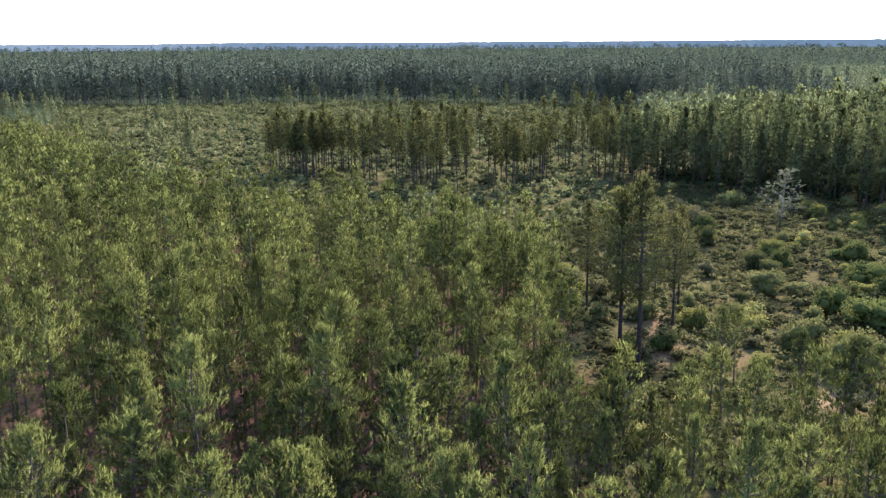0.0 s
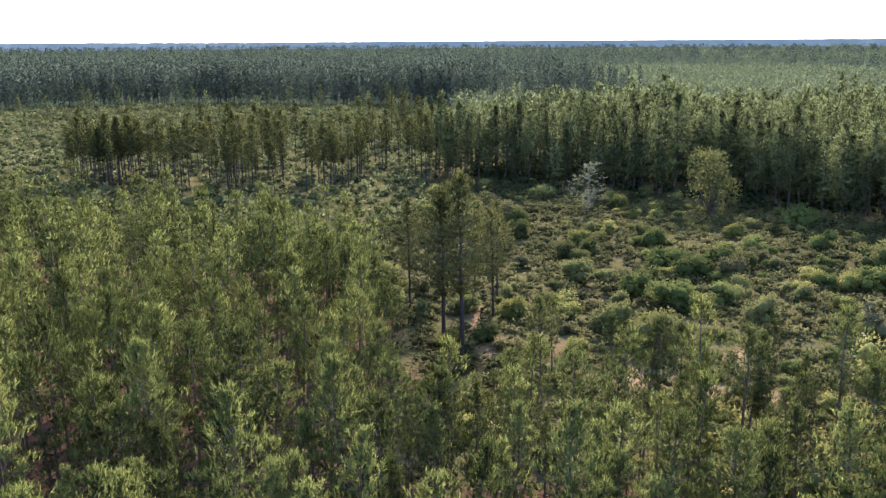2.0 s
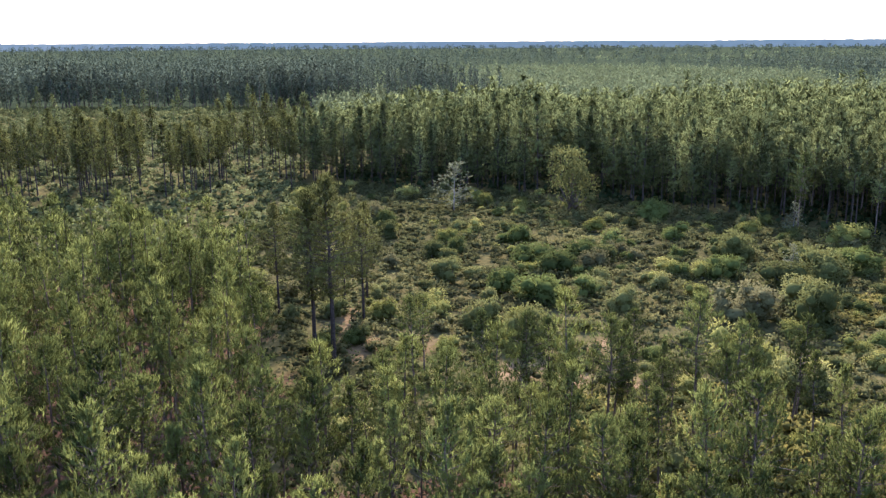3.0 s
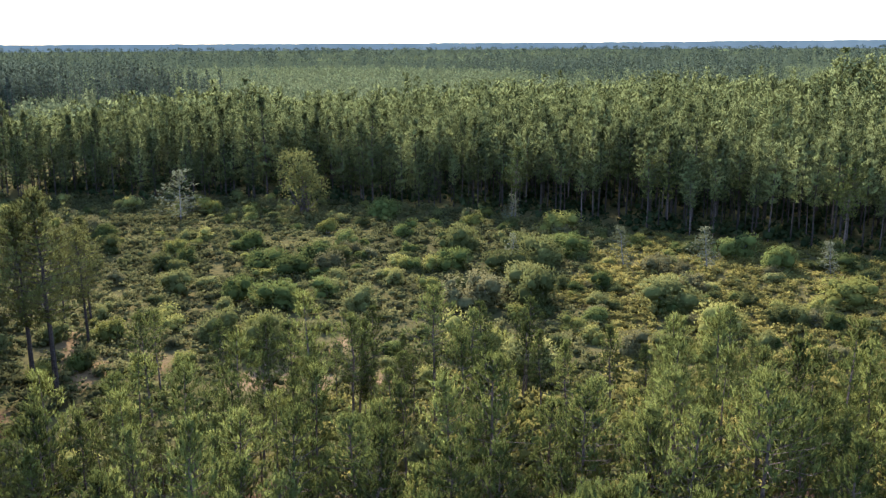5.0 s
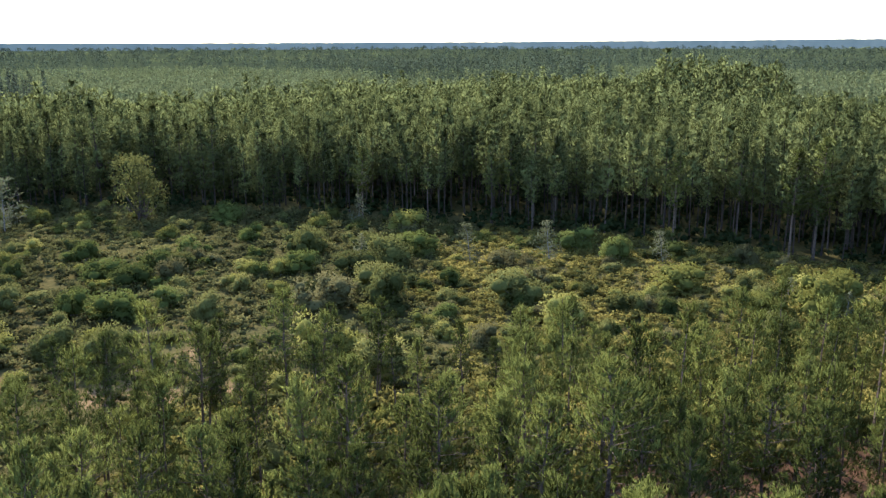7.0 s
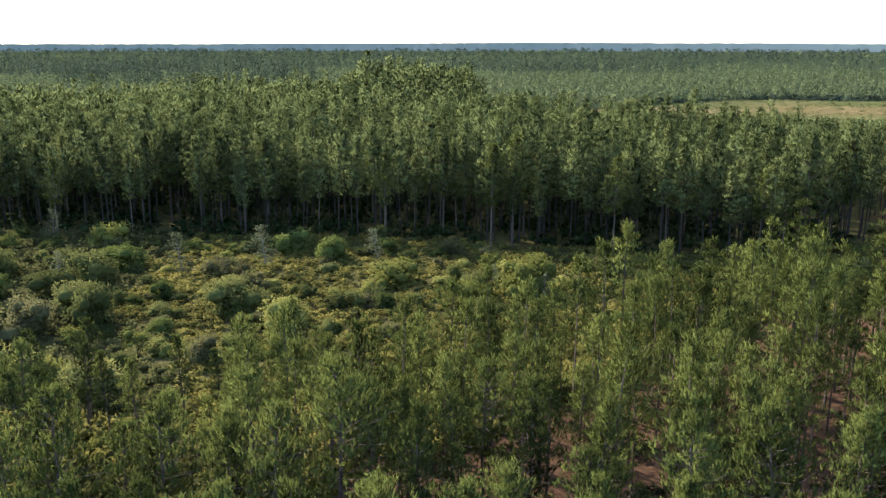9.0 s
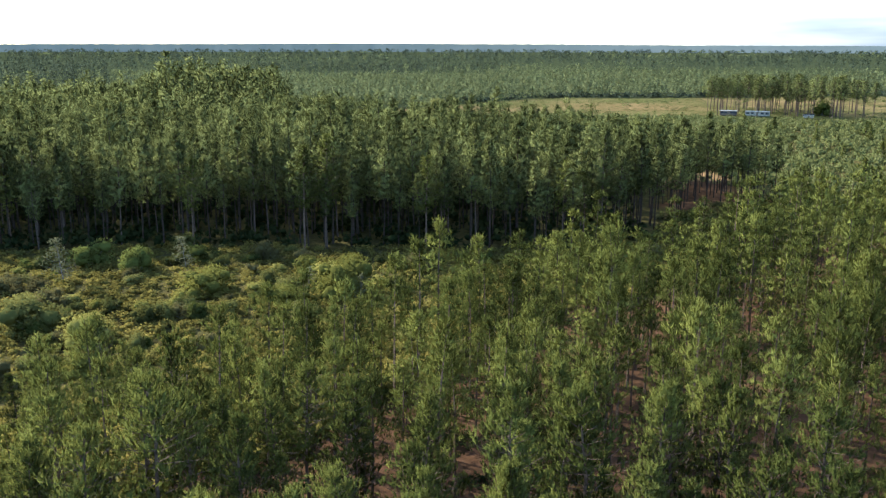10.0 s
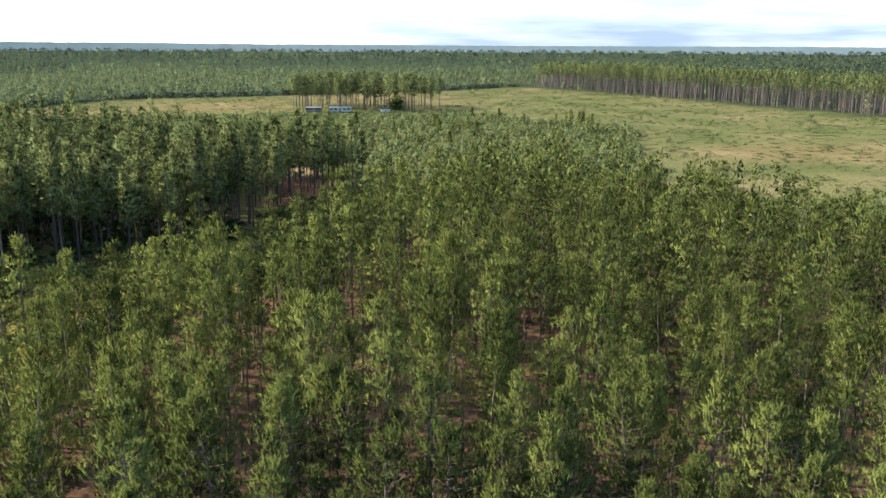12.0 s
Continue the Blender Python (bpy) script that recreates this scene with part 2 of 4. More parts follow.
def inside(poly, x, y):
    """Which of the places x, y lie in the polygon."""
    x, y = np.asarray(x, float), np.asarray(y, float)
    hit = np.zeros(x.shape, bool)
    for (ax, ay), (bx, by) in zip(poly, poly[1:] + poly[:1]):
        if ay != by:
            hit ^= ((ay > y) != (by > y)) & (x < (bx - ax) * (y - ay) / (by - ay) + ax)
    return hit


def waves(x, y, size, seed=0):
    """Smooth uneven values about 0, with humps of about that size."""
    r = np.random.default_rng(seed)
    v = 0
    for _ in range(7):
        a, p, s = r.uniform(0, 6.28), r.uniform(0, 6.28), size * r.uniform(0.6, 1.8)
        v = v + np.sin((x * math.cos(a) + y * math.sin(a)) * 6.28 / s + p)
    return v / 3.0


def grid_places(box, along, across, jitter, turn=0.0):
    """Rows of planting places over a box x0, y0, x1, y1."""
    x0, y0, x1, y1 = box
    gx, gy = np.meshgrid(np.arange(x0, x1, along), np.arange(y0, y1, across))
    gx, gy = gx.ravel() + rng.uniform(-1, 1, gx.size) * jitter * along, gy.ravel() + rng.uniform(-1, 1, gy.size) * jitter * across
    return gx, gy + turn * gx


# ---- meshes from arrays ----
def mesh_of(name, tris, mat, plant=None, smooth=False):
    """A mesh of loose triangles (n, 3, 3), or (n, 3, 7) with normals and a tone, fresh tips above 0 and painted inner
    shade below; plant: a number 0..1 a triangle.
    """
    tris = np.asarray(tris, np.float32)
    normals = tris[..., 3:6].reshape(-1, 3) if tris.shape[-1] == 7 else None
    shoot_shade = tris[:, 0, 6].copy() if tris.shape[-1] == 7 else None
    tris = np.ascontiguousarray(tris[..., :3])
    k = len(tris)
    me = bpy.data.meshes.new(name)
    me.vertices.add(3 * k)
    me.vertices.foreach_set("co", tris.ravel())
    me.loops.add(3 * k)
    me.loops.foreach_set("vertex_index", np.arange(3 * k, dtype=np.int32))
    me.polygons.add(k)
    me.polygons.foreach_set("loop_start", np.arange(0, 3 * k, 3, dtype=np.int32))
    if plant is not None:
        a = me.attributes.new("plant", "FLOAT", "FACE")
        a.data.foreach_set("value", np.asarray(plant, np.float32))
    me.update(calc_edges=True)
    me.materials.append(mat)
    if normals is not None:
        s = me.attributes.new("shoot_shade", "FLOAT", "FACE")
        s.data.foreach_set("value", shoot_shade)
        me.normals_split_custom_set_from_vertices(normals)
    return me


def unit(v):
    return v / np.maximum(np.linalg.norm(v, axis=-1, keepdims=True), 1e-9)


def blades(centres, axes, count, length, width, spread, r, brush=0.0, fresh=None):
    """Brushes of narrow pointed blades, set along each axis over the length brush: (n * count, 3, 3)."""
    c, a = np.repeat(centres, count, 0), np.repeat(axes, count, 0)
    c = c + a * r.uniform(0, max(brush, 1e-6), (len(c), 1))
    d = unit(a + spread * r.normal(size=c.shape))
    side = unit(np.cross(d, r.normal(size=c.shape)))
    ln = length * r.uniform(0.75, 1.25, (len(c), 1))
    w = width * r.uniform(0.75, 1.3, (len(c), 1))
    root = c + d * ln * r.uniform(0.0, 0.25, (len(c), 1))
    t = np.stack([root - side * w / 2, c + d * ln, root + d * ln * 0.3 + side * w / 2], 1)
    f = np.zeros(len(centres)) if fresh is None else fresh
    return np.concatenate([t, np.repeat(d[:, None], 3, 1), np.broadcast_to(np.repeat(f, count)[:, None, None], (len(t), 3, 1))], -1)


def rounded(t, centre, squash, own=0.5, face_part=0.35):
    """Turns the normals of blades towards the outside of their crown, so that a crown shades as one soft body."""
    v, d = t[..., :3], t[..., 3:6]
    out = unit((v - centre) / [1, 1, squash] + [0, 0, 0.15])
    face = unit(np.cross(v[:, 1] - v[:, 0], v[:, 2] - v[:, 0]))[:, None]
    back = (face * out.mean(1, keepdims=True)).sum(-1, keepdims=True) < 0
    face = np.where(back, -face, face)
    n = unit(out + own * d + face_part * face)
    full = np.concatenate([v, n, t[..., 6:]], -1)
    return np.where(back, full[:, [0, 2, 1]], full)


def candles(centres, axes, length, radius, r, fresh, crown, rings):
    """Upright brushes of needles as rounded fingers of three sides; rings: height and width of each ring; crown: the way out of the crown at each."""
    k = len(centres)
    s = unit(np.cross(axes, r.normal(size=(k, 3))))
    u = np.cross(axes, s)
    ln, rd = length * r.uniform(0.7, 1.3, (k, 1)), radius * r.uniform(0.75, 1.25, (k, 1))
    root, tip = centres, centres + axes * ln
    pts, nrm = [], []
    for h, w in rings:
        row, nrow = [], []
        for j in range(3):
            t = 2.0944 * j + 0.6 * h
            d = s * math.cos(t) + u * math.sin(t)
            row.append(centres + axes * ln * h + d * rd * w)
            nrow.append(unit(0.7 * d + (0.1 + 0.5 * h) * axes + 1.0 * crown))
        pts.append(row), nrm.append(nrow)
    ntip, nroot = unit(0.8 * axes + 0.9 * crown), unit(crown - 0.5 * axes)
    tris, nors = [], []
    for j in range(3):
        q = (j + 1) % 3
        tris.append((root, pts[0][q], pts[0][j])), nors.append((nroot, nrm[0][q], nrm[0][j]))
        for a in range(len(rings) - 1):
            tris += [(pts[a][j], pts[a][q], pts[a + 1][q]), (pts[a][j], pts[a + 1][q], pts[a + 1][j])]
            nors += [(nrm[a][j], nrm[a][q], nrm[a + 1][q]), (nrm[a][j], nrm[a + 1][q], nrm[a + 1][j])]
        tris.append((pts[-1][j], pts[-1][q], tip)), nors.append((nrm[-1][j], nrm[-1][q], ntip))
    v = np.concatenate([np.stack(t, 1) for t in tris])
    n = np.concatenate([np.stack(t, 1) for t in nors])
    f = np.tile(fresh + r.uniform(-0.1, 0.1, k), len(tris))[:, None, None]
    return np.concatenate([v, n, np.broadcast_to(f, (len(v), 3, 1))], -1)


FAN = ((0.68, 1.0),)


def prisms(a, b, ra, rb, sides=3):
    """Tapered rods from a to b as triangles."""
    d = unit(b - a)
    s = unit(np.cross(d, np.where(np.abs(d[:, 2:]) > 0.9, [[1.0, 0, 0]], [[0, 0, 1.0]])))
    u = np.cross(d, s)
    out = []
    ra, rb = np.reshape(ra, (-1, 1)), np.reshape(rb, (-1, 1))
    for k in range(sides):
        t0, t1 = 6.2832 * k / sides, 6.2832 * (k + 1) / sides
        o0, o1 = s * math.cos(t0) + u * math.sin(t0), s * math.cos(t1) + u * math.sin(t1)
        p0, p1, q0, q1 = a + o0 * ra, a + o1 * ra, b + o0 * rb, b + o1 * rb
        out += [np.stack([p0, p1, q1], 1), np.stack([p0, q1, q0], 1)]
    return np.concatenate(out)


def pine_shape(seed, height, radius, bare, whorl, arms, tufts, count, length, width, trunk_r, lean=0.15, sides=7, brush=0.0, clump=0.22, segs=6, core=0, flare=0.6, own=0.8, face_part=0.5, candle=0.0, rings=FAN, taper=1.5, outer=1.25, inner_blades=0.26):
    """One pine: stem with limbs, limbs alone and needles as sets of triangles. bare: the share of the stem below the crown."""
    r = np.random.default_rng(seed)
    n = segs + 1
    zs = np.linspace(0, 1, n)
    line = np.stack([np.cumsum(r.normal(0, lean, n)) * zs, np.cumsum(r.normal(0, lean, n)) * zs, zs * height], 1)
    rad = trunk_r * (1 - zs) ** 0.8 + 0.015
    stem = np.concatenate([prisms(line[i:i + 1], line[i + 1:i + 2], rad[i:i + 1], rad[i + 1:i + 2], sides) for i in range(n - 1)])
    starts, ends = [], []
    z = bare * height
    while z < height * 0.975:
        s = max(0.0, (z / height - bare) / (1 - bare))
        reach = radius * (0.55 + 0.45 * min(1, s / 0.2)) * min(1, (1 - s) * taper) ** 0.95 + 0.08
        for k in range(arms):
            a = 6.2832 * (k + r.uniform(-0.4, 0.4)) / arms + z * 2.4
            q = reach * r.choice([r.uniform(0.4, 0.8), r.uniform(0.8, 1.2)])
            up = q * r.uniform(0.1, 0.5) + 0.45 * s
            at = [np.interp(z / height, zs, line[:, 0]), np.interp(z / height, zs, line[:, 1]), z + r.uniform(-0.25, 0.25) * whorl]
            starts.append(at)
            ends.append([at[0] + math.cos(a) * q, at[1] + math.sin(a) * q, at[2] + up])
        z += whorl * r.uniform(0.7, 1.3)
    starts, ends = np.array(starts), np.array(ends)
    limbs = prisms(starts, ends, np.full(len(starts), trunk_r * 0.17), np.full(len(starts), 0.008))
    keep = r.uniform(size=(len(starts), tufts)) < 0.9
    f = 1 - 0.7 * r.uniform(0, 1, (len(starts), tufts)) ** outer
    way = unit(ends - starts)
    c = starts[:, None] + (ends - starts)[:, None] * f[..., None]
    ax = unit(way[:, None] * 0.42 + np.array([0, 0, 1.0]) + r.normal(0, 0.22, c.shape))
    c = c + r.normal(0, clump, c.shape) * [1, 1, 0.6]
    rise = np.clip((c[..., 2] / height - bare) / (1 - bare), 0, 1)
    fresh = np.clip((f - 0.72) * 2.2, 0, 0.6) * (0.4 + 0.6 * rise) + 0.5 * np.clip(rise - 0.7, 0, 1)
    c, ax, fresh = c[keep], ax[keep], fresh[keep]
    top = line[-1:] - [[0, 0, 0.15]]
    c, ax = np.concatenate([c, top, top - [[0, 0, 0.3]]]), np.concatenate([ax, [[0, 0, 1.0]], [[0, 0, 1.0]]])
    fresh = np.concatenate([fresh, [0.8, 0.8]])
    middle, squash = np.array([0, 0, height * (0.72 * bare + 0.28)]), height * (1 - bare) / 2.4 / radius
    solid = []
    if candle:
        out = unit((c - middle) / [1, 1, squash] + [0, 0, 0.15])
        solid = [candles(c, ax, length, candle, r, fresh, out, rings)]
        c = c + ax * length * 0.3
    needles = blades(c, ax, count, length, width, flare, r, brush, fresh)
    # blades within the crown, toned darker to paint in its inner shade
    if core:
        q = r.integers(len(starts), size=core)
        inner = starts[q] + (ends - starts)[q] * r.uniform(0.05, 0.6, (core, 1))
        old = blades(inner, unit(r.normal(size=(core, 3)) + [0, 0, 0.3]), 1, inner_blades * radius, inner_blades * 0.8 * radius, 0.4, r, 0.0, np.full(core, -0.3))
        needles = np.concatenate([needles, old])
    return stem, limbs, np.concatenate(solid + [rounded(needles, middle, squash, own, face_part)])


def spread_copies(shapes, xs, ys, scales, turns, which):
    """Joins turned and scaled copies of triangle sets; gives the triangles and a number for each plant."""
    out, own = [], []
    for k, tris in enumerate(shapes):
        m = np.nonzero(which == k)[0]
        if not len(m):
            continue
        c, s = np.cos(turns[m])[:, None, None], np.sin(turns[m])[:, None, None]
        t = tris[None]
        sx = scales[m][:, None, None]
        x = (t[..., 0] * c - t[..., 1] * s) * sx + xs[m][:, None, None]
        y = (t[..., 0] * s + t[..., 1] * c) * sx + ys[m][:, None, None]
        full = [x, y, t[..., 2] * sx + 0 * x]
        if t.shape[-1] == 7:
            full += [t[..., 3] * c - t[..., 4] * s, t[..., 3] * s + t[..., 4] * c, t[..., 5] + 0 * x, t[..., 6] + 0 * x]
        out.append(np.stack(full, -1).reshape(-1, 3, len(full)))
        own.append(np.repeat(rng.uniform(size=len(m)), len(tris)))
    return np.concatenate(out), np.concatenate(own)


def part(name, me, parent, label=""):
    ob = new(name, me)
    ob.parent = parent
    return tagged(ob, label) if label else ob


def stuff(name, tris, mat, plant, label, category):
    return tagged(new(name, mesh_of(name, tris, mat, plant)), label, category, kind="stuff")


# ---- ground ----
def build_ground():
    rings = np.concatenate([[0.0, 6, 12, 18, 24], 30 * (4900 / 30) ** np.linspace(0, 1, 190)])
    na = 300
    ang = np.linspace(0, 2 * math.pi, na, endpoint=False)
    x, y = rings[:, None] * np.sin(ang)[None], rings[:, None] * np.cos(ang)[None]
    z = 0.25 * waves(x, y, 40, 3) * np.clip(rings / 40, 0, 1)[:, None] * np.clip(900 / np.maximum(rings, 1), 0, 1)[:, None] - 0.3
    co = np.stack([x, y, z], -1).reshape(-1, 3)
    i, j = np.meshgrid(np.arange(len(rings) - 1), np.arange(na), indexing="ij")
    j2 = (j + 1) % na
    quads = np.stack([i * na + j, (i + 1) * na + j, (i + 1) * na + j2, i * na + j2], -1).reshape(-1, 4)
    me = bpy.data.meshes.new("ground")
    me.from_pydata(co.tolist(), [], quads.tolist())
    px, py = co[:, 0] + 2.5 * waves(co[:, 0], co[:, 1], 14, 5), co[:, 1] + 2.5 * waves(co[:, 0], co[:, 1], 14, 6)
    far = np.hypot(px, py)
    heath = (inside(CLEARING, px, py) | inside(LEFT_HEATH, px, py) | ~inside(YOUNG, px, py)) & (far > 25) & ~(inside(MATURE, px, py) & (py < -14))
    grass = inside(FIELD, px, py) & ~inside(SMALL, px, py)
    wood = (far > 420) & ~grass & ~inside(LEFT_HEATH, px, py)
    sand = np.zeros(len(px))
    for cx, cy, ra, rb in SAND_AND_LIT_STRAW:
        sand = np.maximum(sand, np.clip(1.6 - np.hypot((px - cx) / ra, (py - cy) / rb) * 1.3, 0, 1))
    for cx, cy, ra, rb in DRY:
        sand = np.maximum(sand, 0.5 * np.clip(1.5 - np.hypot((px - cx) / ra, (py - cy) / rb) * 1.2, 0, 1))
    for name, v in (("heath", heath), ("grass", grass), ("wood", wood), ("sand", sand)):
        a = me.attributes.new(name, "FLOAT", "POINT")
        a.data.foreach_set("value", v.astype(np.float32))
    me.polygons.foreach_set("use_smooth", [True] * len(me.polygons))
    me.materials.append(ground_material())
    me.update()
    if me.polygons[5 * na].normal.z < 0:
        me.flip_normals()
    tagged(new("ground", me), "flat ground of red pine straw, heath and dry grass", "ground", kind="structure")


build_ground()

# ---- kinds of plants ----
def place(ob, x, y, g, turn=None, z=-0.3, flat=1.0):
    ob.matrix_world = pose(x, y, z, 0, 0, rng.uniform(0, 360) if turn is None else turn) @ Matrix.Diagonal((g * flat, g * flat, g, 1))
    return ob


def tree_meshes(s, barkmat, leafmat):
    return mesh_of("trunk", np.concatenate([s[0], s[1]]), barkmat), mesh_of("crown", s[2], leafmat)


def tree(name, meshes, label, group=""):
    p = tagged(new(name), label, "tree", group)
    part("trunk", meshes[0], p), part("crown", meshes[1], p)
    return p


def stand(name, idx, xs, ys, sc, shapes, leafmat, barkmat, label, limbs=False):
    """The trees of a stand past those that stand singly."""
    if not len(idx):
        return
    which, turns = rng.integers(len(shapes), size=len(idx)), rng.uniform(0, 6.28, len(idx))
    wood = [np.concatenate([s[0], s[1]]) if limbs else s[0] for s in shapes]
    for what, sets, mat in (("trunks", wood, barkmat), ("crowns", [s[2] for s in shapes], leafmat)):
        t, own = spread_copies(sets, xs[idx], ys[idx], sc[idx], turns, which)
        t[..., 2] -= 0.3
        stuff(name + "_" + what, t, mat, own, label + (", bare trunks" if what == "trunks" else ", needle crowns"), "trees")


def lump(centre, radius, r, rows=5, around=8, tall=1.0, shade=-0.08):
    """An uneven rounded body of close foliage: (n, 3, 7)."""
    pts = np.zeros((rows + 1, around, 3))
    for i in range(rows + 1):
        h = math.pi * i / rows
        for j in range(around):
            f = 6.2832 * (j + 0.5 * (i % 2)) / around
            pts[i, j] = [math.sin(h) * math.cos(f), math.sin(h) * math.sin(f), math.cos(h)]
    size_ = radius * r.uniform(0.72, 1.15, (rows + 1, around, 1))
    size_[0], size_[-1] = radius, radius
    co = centre + pts * size_ * [1, 1, 0.9 * tall]
    out = []
    for i in range(rows):
        for j in range(around):
            q = (j + 1) % around
            lo = i + 1
            for tri in (((i, j), (lo, j), (lo, q)), ((i, j), (lo, q), (i, q))):
                v = np.array([co[p] for p in tri])
                nn = unit(np.array([pts[p] for p in tri]) + [0, 0, 0.2])
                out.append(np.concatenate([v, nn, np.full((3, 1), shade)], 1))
    out = np.array(out)
    area = np.linalg.norm(np.cross(out[:, 1, :3] - out[:, 0, :3], out[:, 2, :3] - out[:, 0, :3]), axis=1)
    return out[(area > 1e-7) & (out[:, :, 2].max(1) > 0)]


def bush_shape(seed, n, leaf, lobes=6, tall=1.0, body=()):
    """A bush 1 m wide and about 0.8 m high: short stems, and leaves over a heap of uneven lobes."""
    r = np.random.default_rng(seed)
    lc = np.stack([r.uniform(-0.28, 0.28, lobes), r.uniform(-0.28, 0.28, lobes), r.uniform(0.04, 0.44, lobes) * tall], 1)
    lr = r.uniform(0.13, 0.27, lobes)
    k = r.choice(lobes, n, p=lr ** 2 / np.sum(lr ** 2))
    d = unit(r.normal(size=(n, 3)) + [0, 0, 0.35])
    c = lc[k] + d * lr[k][:, None] * r.uniform(0.75, 1.08, (n, 1)) * [1, 1, 0.9]
    c[:, 2] = np.maximum(c[:, 2], 0.02)
    ax = unit(d + [0, 0, 0.5])
    leaves = rounded(blades(c, ax, 1, leaf, leaf * 0.7, 0.55, r), lc[k][:, None] * [0.75, 0.75, 0.6], 0.8, 0.15, 0.04)
    # bodies behind the leaves, darkened to put the bush's inner shade in colour
    if body:
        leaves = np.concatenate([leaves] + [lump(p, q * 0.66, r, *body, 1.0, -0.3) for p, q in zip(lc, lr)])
    base = np.stack([r.uniform(-0.08, 0.08, lobes), r.uniform(-0.08, 0.08, lobes), np.zeros(lobes)], 1)
    return prisms(base, lc, np.full(lobes, 0.018), np.full(lobes, 0.006)), leaves


# ---- the young pine plantation ----
gx, gy = grid_places((-300, -160, 185, 300), 3.2, 3.5, 0.5, 0.11)
keep = inside(YOUNG, gx, gy) & (rng.uniform(size=gx.size) < 0.92)
# a worn opening where the straw and the bare trunks show
for cx, cy, along, across, slope, share in ((70, -12.5, 21, 4.4, 0.17, 0.68), (84, -30, 12, 3.5, 0.3, 0.5), (66, -2, 14, 3.6, 0.03, 0.5)):
    gap = np.hypot((gx - cx) / along, (gy - cy + slope * (gx - cx)) / across) < 1
    keep &= ~(gap & (rng.uniform(size=gx.size) < share))
gx, gy = gx[keep], gy[keep]
dist = np.hypot(gx, gy)
turn = np.degrees(np.arctan2(gx, gy))
front = (turn > -34) & (turn < 138)
size = np.clip(1.0 + 0.07 * waves(gx, gy, 30, 11) + rng.normal(0, 0.15, gx.size), 0.5, 1.32)
order = np.argsort(np.where(front & (dist > 36) | (dist < 20), dist, 1e9))
near, rest = order[:320], order[320:]

YOUNG_H = 12.0
ones = []
for k in range(8):
    s = pine_shape(100 + k, YOUNG_H, 2.0 + 0.22 * (k % 3), 0.4 + 0.06 * (k % 3), 0.62, 6, 7, 7, 0.38, 0.036, 0.125, brush=0.12, flare=0.38, clump=0.15, taper=1.45, core=110, inner_blades=0.13, candle=0.06, outer=1.5, own=0.6, face_part=0.3)
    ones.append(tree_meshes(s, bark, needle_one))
below = [tree_meshes(pine_shape(130 + k, YOUNG_H, 2.3, 0.3, 0.7, 6, 6, 26, 0.34, 0.022, 0.125, brush=0.32, flare=0.55, clump=0.2, taper=1.4), bark, needle_one) for k in range(2)]
for i in near:
    place(tree("pine_tree", below[rng.integers(2)] if dist[i] < 13 else ones[rng.integers(8)], "slender young pine with tufted green needles on red straw", "young pines of the plantation"), gx[i], gy[i], size[i], flat=rng.uniform(0.9, 1.12))

mid_shapes = [pine_shape(200 + k, YOUNG_H, 2.0 + 0.22 * (k % 3), 0.44 + 0.05 * (k % 2), 0.68, 5, 8, 5, 0.44, 0.06, 0.125, sides=3, segs=3, brush=0.12, flare=0.36, clump=0.17, taper=1.45, core=60, inner_blades=0.15, outer=1.4, own=0.6, face_part=0.3) for k in range(7)]
far_shapes = [pine_shape(300 + k, YOUNG_H, 2.2, 0.4, 0.88, 5, 5, 4, 0.5, 0.095, 0.125, sides=3, segs=1, brush=0.12, flare=0.36, clump=0.2, taper=1.45, core=40, inner_blades=0.2, outer=1.4, own=0.5, face_part=0.25) for k in range(6)]
seen = front[rest] & (dist[rest] < 92)
stand("young_pines", rest[seen], gx, gy, size, mid_shapes, needle_many, bark, "dense young pine plantation")
further = dist[rest] > 145
last_shapes = [pine_shape(330 + k, YOUNG_H, 2.5, 0.4, 1.3, 4, 3, 3, 0.6, 0.22, 0.125, sides=3, segs=1, brush=0.3, flare=0.6, clump=0.26, taper=1.3, core=16, inner_blades=0.36, own=0.5, face_part=0.25) for k in range(5)]
stand("last_young_pines", rest[further & front[rest]], gx, gy, size, last_shapes, needle_many, bark, "last rows of the young pine plantation")
stand("young_pines_beyond", rest[~seen & ~further & (front[rest] | (dist[rest] < 60))], gx, gy, size, far_shapes, needle_many, bark, "young pine plantation further off")

# ---- the tall mature stand ----
tx, ty = grid_places((20, -60, 400, 370), 3.6, 3.6, 0.42)
k = inside(MATURE, tx, ty) & ~((np.abs(tx - 90 - 0.58 * (ty - 158)) < 7) & (ty < 170))
tx, ty = tx[k], ty[k]
edge = np.min([np.hypot(tx - ax - f * (bx - ax), ty - ay - f * (by - ay)) for (ax, ay), (bx, by) in zip(MATURE[:11], MATURE[1:12]) for f in (0, .25, .5, .75)], 0)
tsize = np.clip(rng.normal(1.0, 0.12, tx.size) + 0.09 * waves(tx, ty, 45, 21) + 0.07 * waves(tx, ty, 17, 22), 0.65, 1.4)
tsize = np.where(np.hypot(tx - 300, ty - 134) < 32, tsize * 1.3, tsize) * np.clip(0.88 + 0.12 * (ty - 5) / 40, 0.86, 1.0)
TALL_H = 16.5
# bays in the edge of the stand
k = ~((edge < 11) & (waves(tx, ty, 24, 81) < -0.35) & (ty > -5))
tx, ty, edge, tsize = tx[k], ty[k], edge[k], tsize[k]
edge_needles = dict(sides=5, brush=0.15, flare=0.42, clump=0.22, core=100, inner_blades=0.3, own=0.4, face_part=0.18, taper=1.6)
